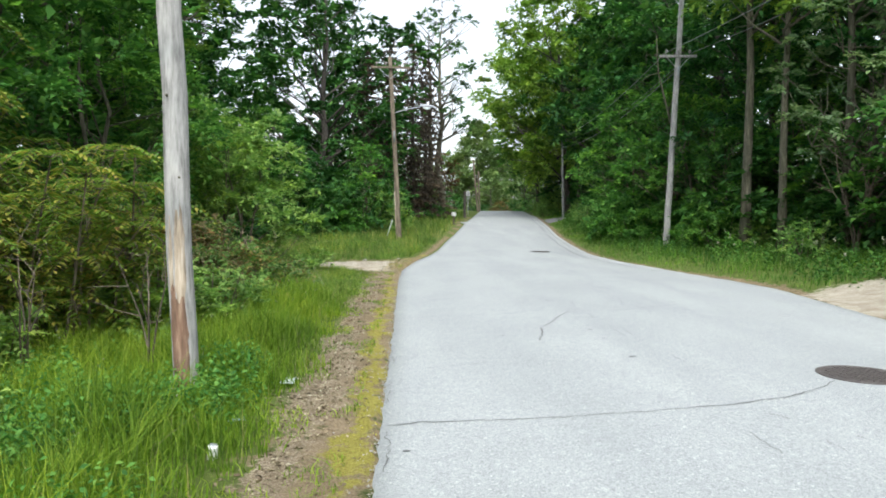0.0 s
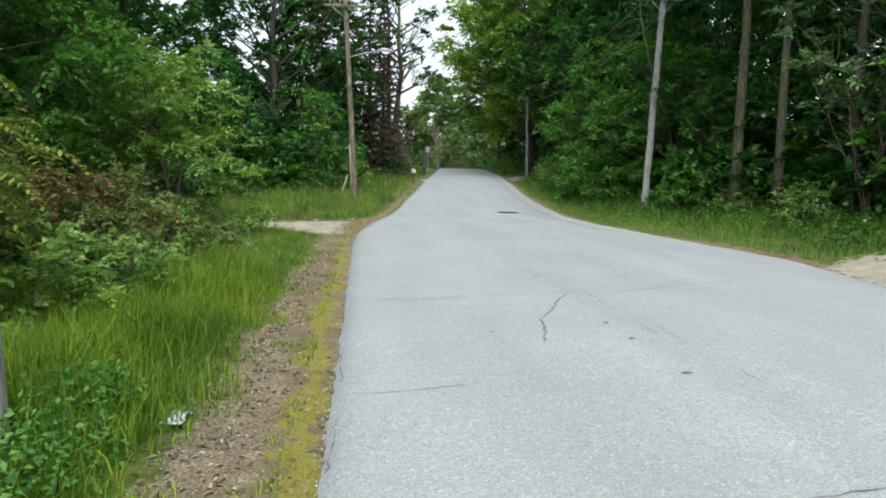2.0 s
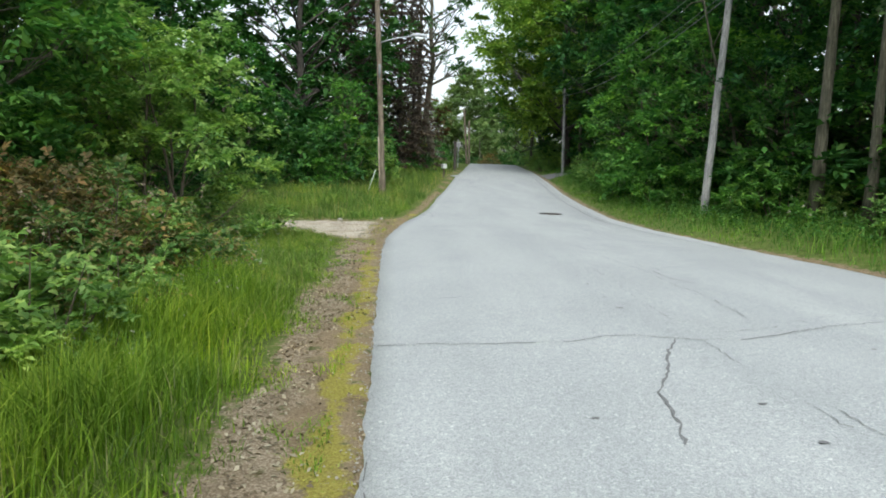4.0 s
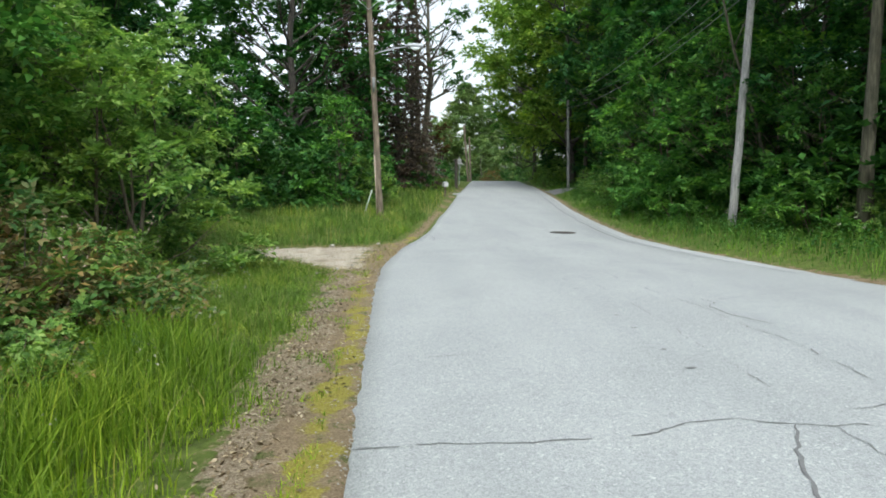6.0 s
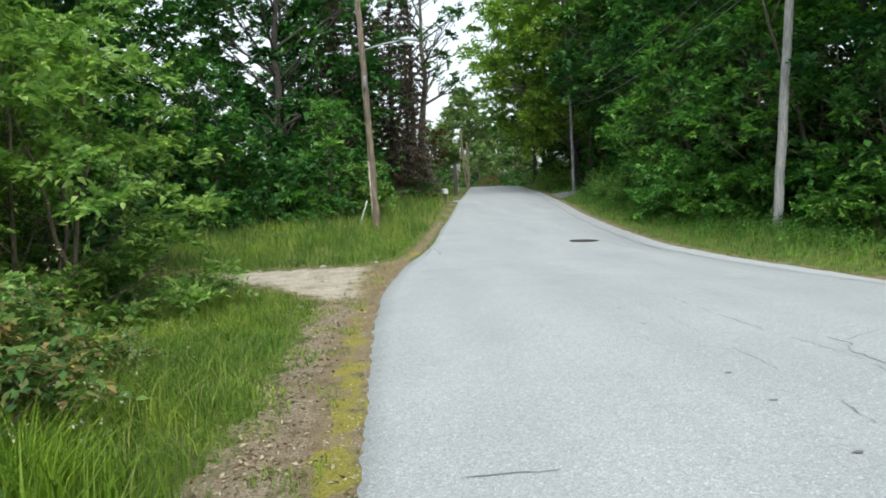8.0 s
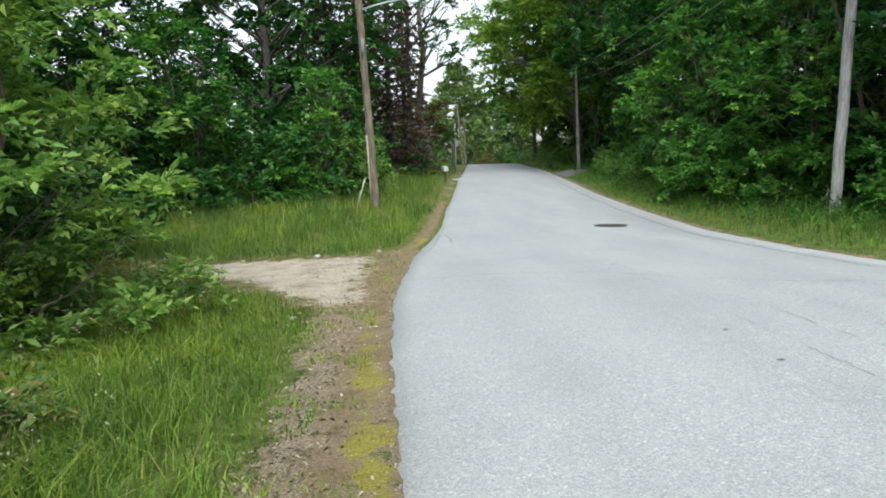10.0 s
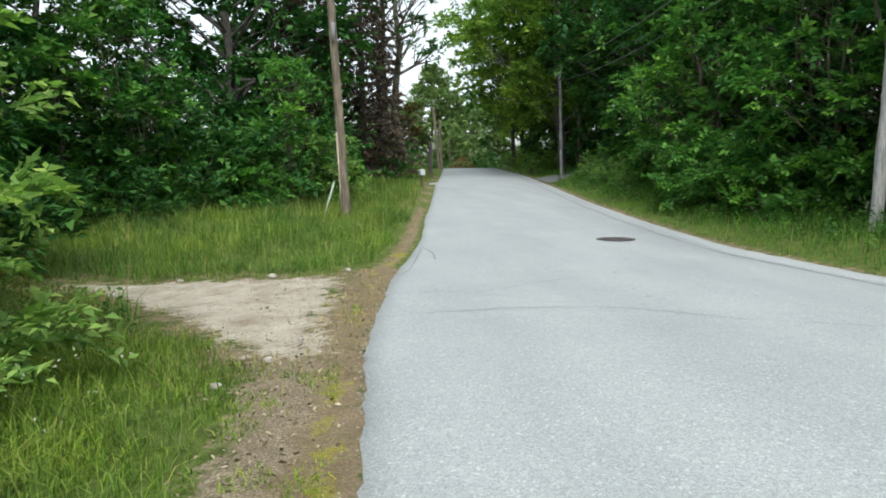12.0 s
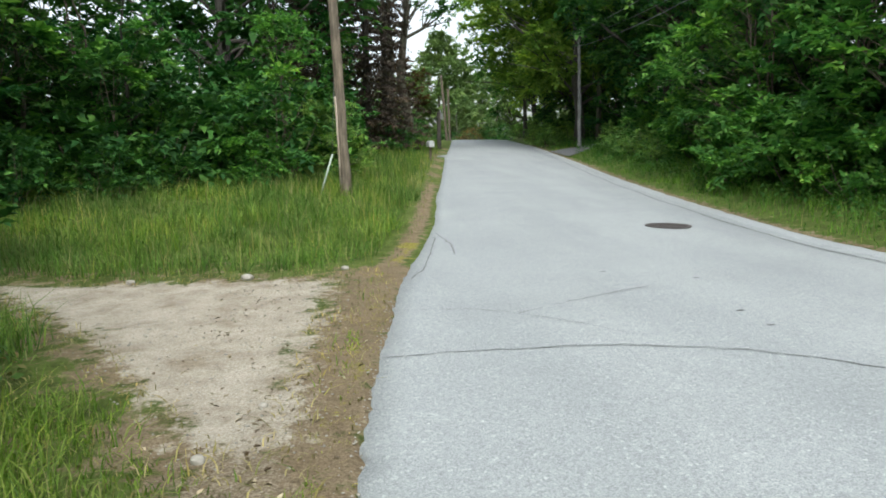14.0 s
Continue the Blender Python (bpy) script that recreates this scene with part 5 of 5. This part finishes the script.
p = scatter(4600, -5.0, -0.95, 2.2, 6.9, lambda x, y, rng: (edge_l(y) - x > 1.0 + 0.4 * rng.random(len(x))) & (wave(x, y, 1.7, 4.0) > -0.35), 87)
weeds("roadside_weeds", "leafy green weeds round the pole", p, 0.46, 0.045, M_LEAF_BIG, 88, 13)
p = scatter(900, -6.0, -2.4, 9.0, 25.0, lambda x, y, rng: (wave(x, y, 1.9, 1.0) > -0.2) & (inside_of(x, y, DRIVE) < -0.4), 89)
weeds("bank_weeds", "leafy weeds in front of the shrubs", p, 0.45, 0.07, M_LEAF_SHRUB, 90)
p = scatter(3600, 7.5, 14.5, 13, 60, lambda x, y, rng: (x - edge_r(y) > 1.0 + 1.2 * rng.random(len(x))) & (x - edge_r(y) < 4.5), 91)
weeds("verge_weeds", "leafy weeds below the roadside trees", p, 0.55, 0.1, M_LEAF, 92)


def heads(name, label, pts, h, size, material, seed):
    rng = np.random.default_rng(seed)
    pos = np.repeat(pts, 6, 0) + rng.normal(size=(len(pts) * 6, 3)) * np.array([0.02, 0.02, 0.05])
    pos[:, 2] += np.repeat(h * rng.uniform(0.7, 1.15, len(pts)), 6)
    v, q = leaf_cards(pos, rng.normal(size=pos.shape), size * rng.uniform(0.6, 1.3, len(pos)), rng, 0.6)
    tagged(new(name, mesh_of(name, v, q, material)), label, "flowers", "", "stuff")


heads("seed_heads", "pale flower spikes above the grass", scatter(260, -3.4, -1.1, 3.0, 19.0, lambda x, y, rng: (edge_l(y) - x > 1.2) & (rng.random(len(x)) < np.interp(y, [9, 14], [0.3, 1.0])), 93), 0.5, 0.02, M_FLOWER, 94)
heads("verge_blossom", "pale blossom along the woodland verge", scatter(150, 9.0, 13.5, 14, 36, lambda x, y, rng: (x - edge_r(y) > 1.6) & (x - edge_r(y) < 3.2), 95), 0.62, 0.06, M_FLOWER, 96)
heads("shrub_blossom", "pale pink blossom over the low shrubs", scatter(80, -4.6, -2.6, 10.8, 15.2, lambda x, y, rng: wave(x, y, 2.0) > -0.3, 97), 1.15, 0.035, plain("pinkish_blossom", (0.3, 0.24, 0.17), 0.9), 98)

# ---- dead leaves, grit and stones on the shoulder ----
p = scatter(30000, -1.6, 0.0, 2.2, 24.5, lambda x, y, rng: rng.random(len(x)) < np.maximum(masks(x, y)[1] * np.interp(y, [15, 18], [0.9, 0.3]), masks(x, y)[3] * 0.08), 101)
p[:, 2] += 0.018
v, q = leaf_cards(p, np.array([0, 0, 1.0]) + RNG.normal(size=p.shape) * 0.3, 0.033 * RNG.uniform(0.4, 1.6, len(p)) ** 1.2, RNG, 0.45)
tagged(new("dead_leaves", mesh_of("dead_leaves", v, q, M_CHIP)), "brown dead leaves and bark chips on the shoulder", "dead leaves", "", "stuff")


def grit(name, label, pts, size, material, seed):
    """Small angular stones: squat octahedra."""
    rng = np.random.default_rng(seed)
    n = len(pts)
    s = size * rng.uniform(0.4, 1.5, n)
    base = np.array([[1, 0, 0], [0, 1, 0], [-1, 0, 0], [0, -1, 0], [0, 0, 0.7], [0, 0, -0.7]])
    jit = rng.uniform(0.6, 1.3, (n, 6, 1))
    v = (pts[:, None, :] + base[None] * s[:, None, None] * jit).reshape(-1, 3)
    tri = np.array([[0, 1, 4], [1, 2, 4], [2, 3, 4], [3, 0, 4], [1, 0, 5], [2, 1, 5], [3, 2, 5], [0, 3, 5]])
    f = (np.arange(n)[:, None, None] * 6 + tri[None]).reshape(-1, 3)
    tagged(new(name, mesh_of(name, v, f, material)), label, "gravel", "", "stuff")


grit("shoulder_gravel", "small pale stones along the broken asphalt edge", scatter(14000, -0.8, 0.2, 2.2, 26, lambda x, y, rng: (edge_l(y) - x > -0.01) & (edge_l(y) - x < 0.9) & (rng.random(len(x)) < np.exp(-16 * (edge_l(y) - x)) + 0.02), 103) + [0, 0, 0.008], 0.0095, M_STONE, 104)
grit("turnout_gravel", "loose gravel on the sandy turnout", scatter(3500, -6, 0.3, 18, 25.5, lambda x, y, rng: inside_of(x, y, DRIVE) > -0.2, 105) + [0, 0, 0.012], 0.010, M_STONE, 106)
p = scatter(24000, -1.3, -0.1, 2.2, 22, lambda x, y, rng: (edge_l(y) - x > 0.2) & (edge_l(y) - x < 1.1) & (wave(x, y, 3.3, 2.0) + 0.5 * wave(x, y, 8.0) > 0.1) & (inside_of(x, y, DRIVE) < -0.25), 107)
grass("shoulder_tufts", "short green tufts growing through the dead leaves", p, 0.07 * RNG.uniform(0.4, 1.6, len(p)), M_GRASS, 108, 0.006, 0.9)
p = scatter(60000, -9, 0.6, 16.5, 27.5, lambda x, y, rng: (edge_l(y) - x > 0.06) & (inside_of(x, y, DRIVE) < 0.12) & (inside_of(x, y, DRIVE) > -0.75) & (rng.random(len(x)) < 0.55 * tuft(x, y)), 111)
grass("straw_fringe", "short straw-coloured grass round the sandy turnout", p, 0.08 * RNG.uniform(0.3, 1.7, len(p)), leaf_material("straw", (0.13, 0.12, 0.04), (0.26, 0.23, 0.09), (0.42, 0.36, 0.19), 0.2), 112, 0.007, 1.2)


# ---- bare stems ----
def bare_stems(name, label, loc, height, spread, stems, seed, r0=0.014, fork=3):
    """Leafless forked stems that rise from one foot."""
    rng = np.random.default_rng(seed)
    root = tagged(new(name), label, "dead shrub", "bare stems")
    root.matrix_basis = pose(*loc)
    for i in range(stems):
        a = rng.random() * 6.283
        top = np.array([spread * math.cos(a) * rng.uniform(0.3, 1), spread * math.sin(a) * rng.uniform(0.3, 1), height * rng.uniform(0.55, 1.0)])
        pts = [np.array([0, 0, -0.1])] + [top * u * np.array([u ** 0.6, u ** 0.6, 1]) + rng.normal(size=3) * 0.04 * height * u * 0.6 for u in (0.25, 0.5, 0.75, 1.0)]
        stem = Shape().tube(pts, [r0, r0 * 0.85, r0 * 0.65, r0 * 0.45, r0 * 0.2], 5, False)
        for k in range(fork):
            j = 2 + k % 3
            e = pts[j] + np.array([rng.normal() * 0.3, rng.normal() * 0.3, abs(rng.normal()) * 0.25]) * height * 0.4
            stem.tube([pts[j], (pts[j] + e) / 2 + rng.normal(size=3) * 0.03 * height, e], [r0 * 0.45, r0 * 0.3, r0 * 0.1], 4, False)
        put("stem", stem.mesh("stem", M_TWIG), root)


bare_stems("bare_sapling", "thin grey leafless stems beside the pole", at(-2.45, 6.9), 1.7, 0.5, 4, 121)
bare_stems("bare_sapling", "thin grey leafless stems in the thicket", at(-3.5, 6.6), 2.0, 0.6, 4, 122)
bare_stems("dead_shrub", "dead grey branching shrub under the trees", at(11.4, 17.3), 3.6, 1.7, 7, 123, 0.03, 5)
bare_stems("dead_shrub", "dead grey branching shrub under the trees", at(12.3, 16.3), 4.2, 1.6, 6, 124, 0.03, 5)
snag = tagged(new("dead_snag"), "thin dead leaning tree behind the pole", "dead tree")
snag.matrix_basis = pose(11.4, 27.0, land1(11.4, 27.0))
put("trunk", Shape().tube([(0, 0, -0.2), (-0.2, 0, 1.2), (-0.5, 0, 2.6), (-1.35, 0, 4.9), (-1.75, 0, 6.4), (-1.85, 0, 7.8)], [0.06, 0.055, 0.05, 0.04, 0.03, 0.015], 7).mesh("trunk", M_BARK), snag)
for a, b in (((-1.35, 0, 4.9), (-0.7, -0.1, 6.3)), ((-1.75, 0, 6.4), (-2.5, -0.2, 6.0)), ((-0.5, 0, 2.6), (0.4, 0, 1.5))):
    put("dead_branch", Shape().tube([a, ((a[0] + b[0]) / 2, 0.05, (a[2] + b[2]) / 2 + 0.1), b], [0.025, 0.018, 0.006], 5).mesh("dead_branch", M_BARK), snag)
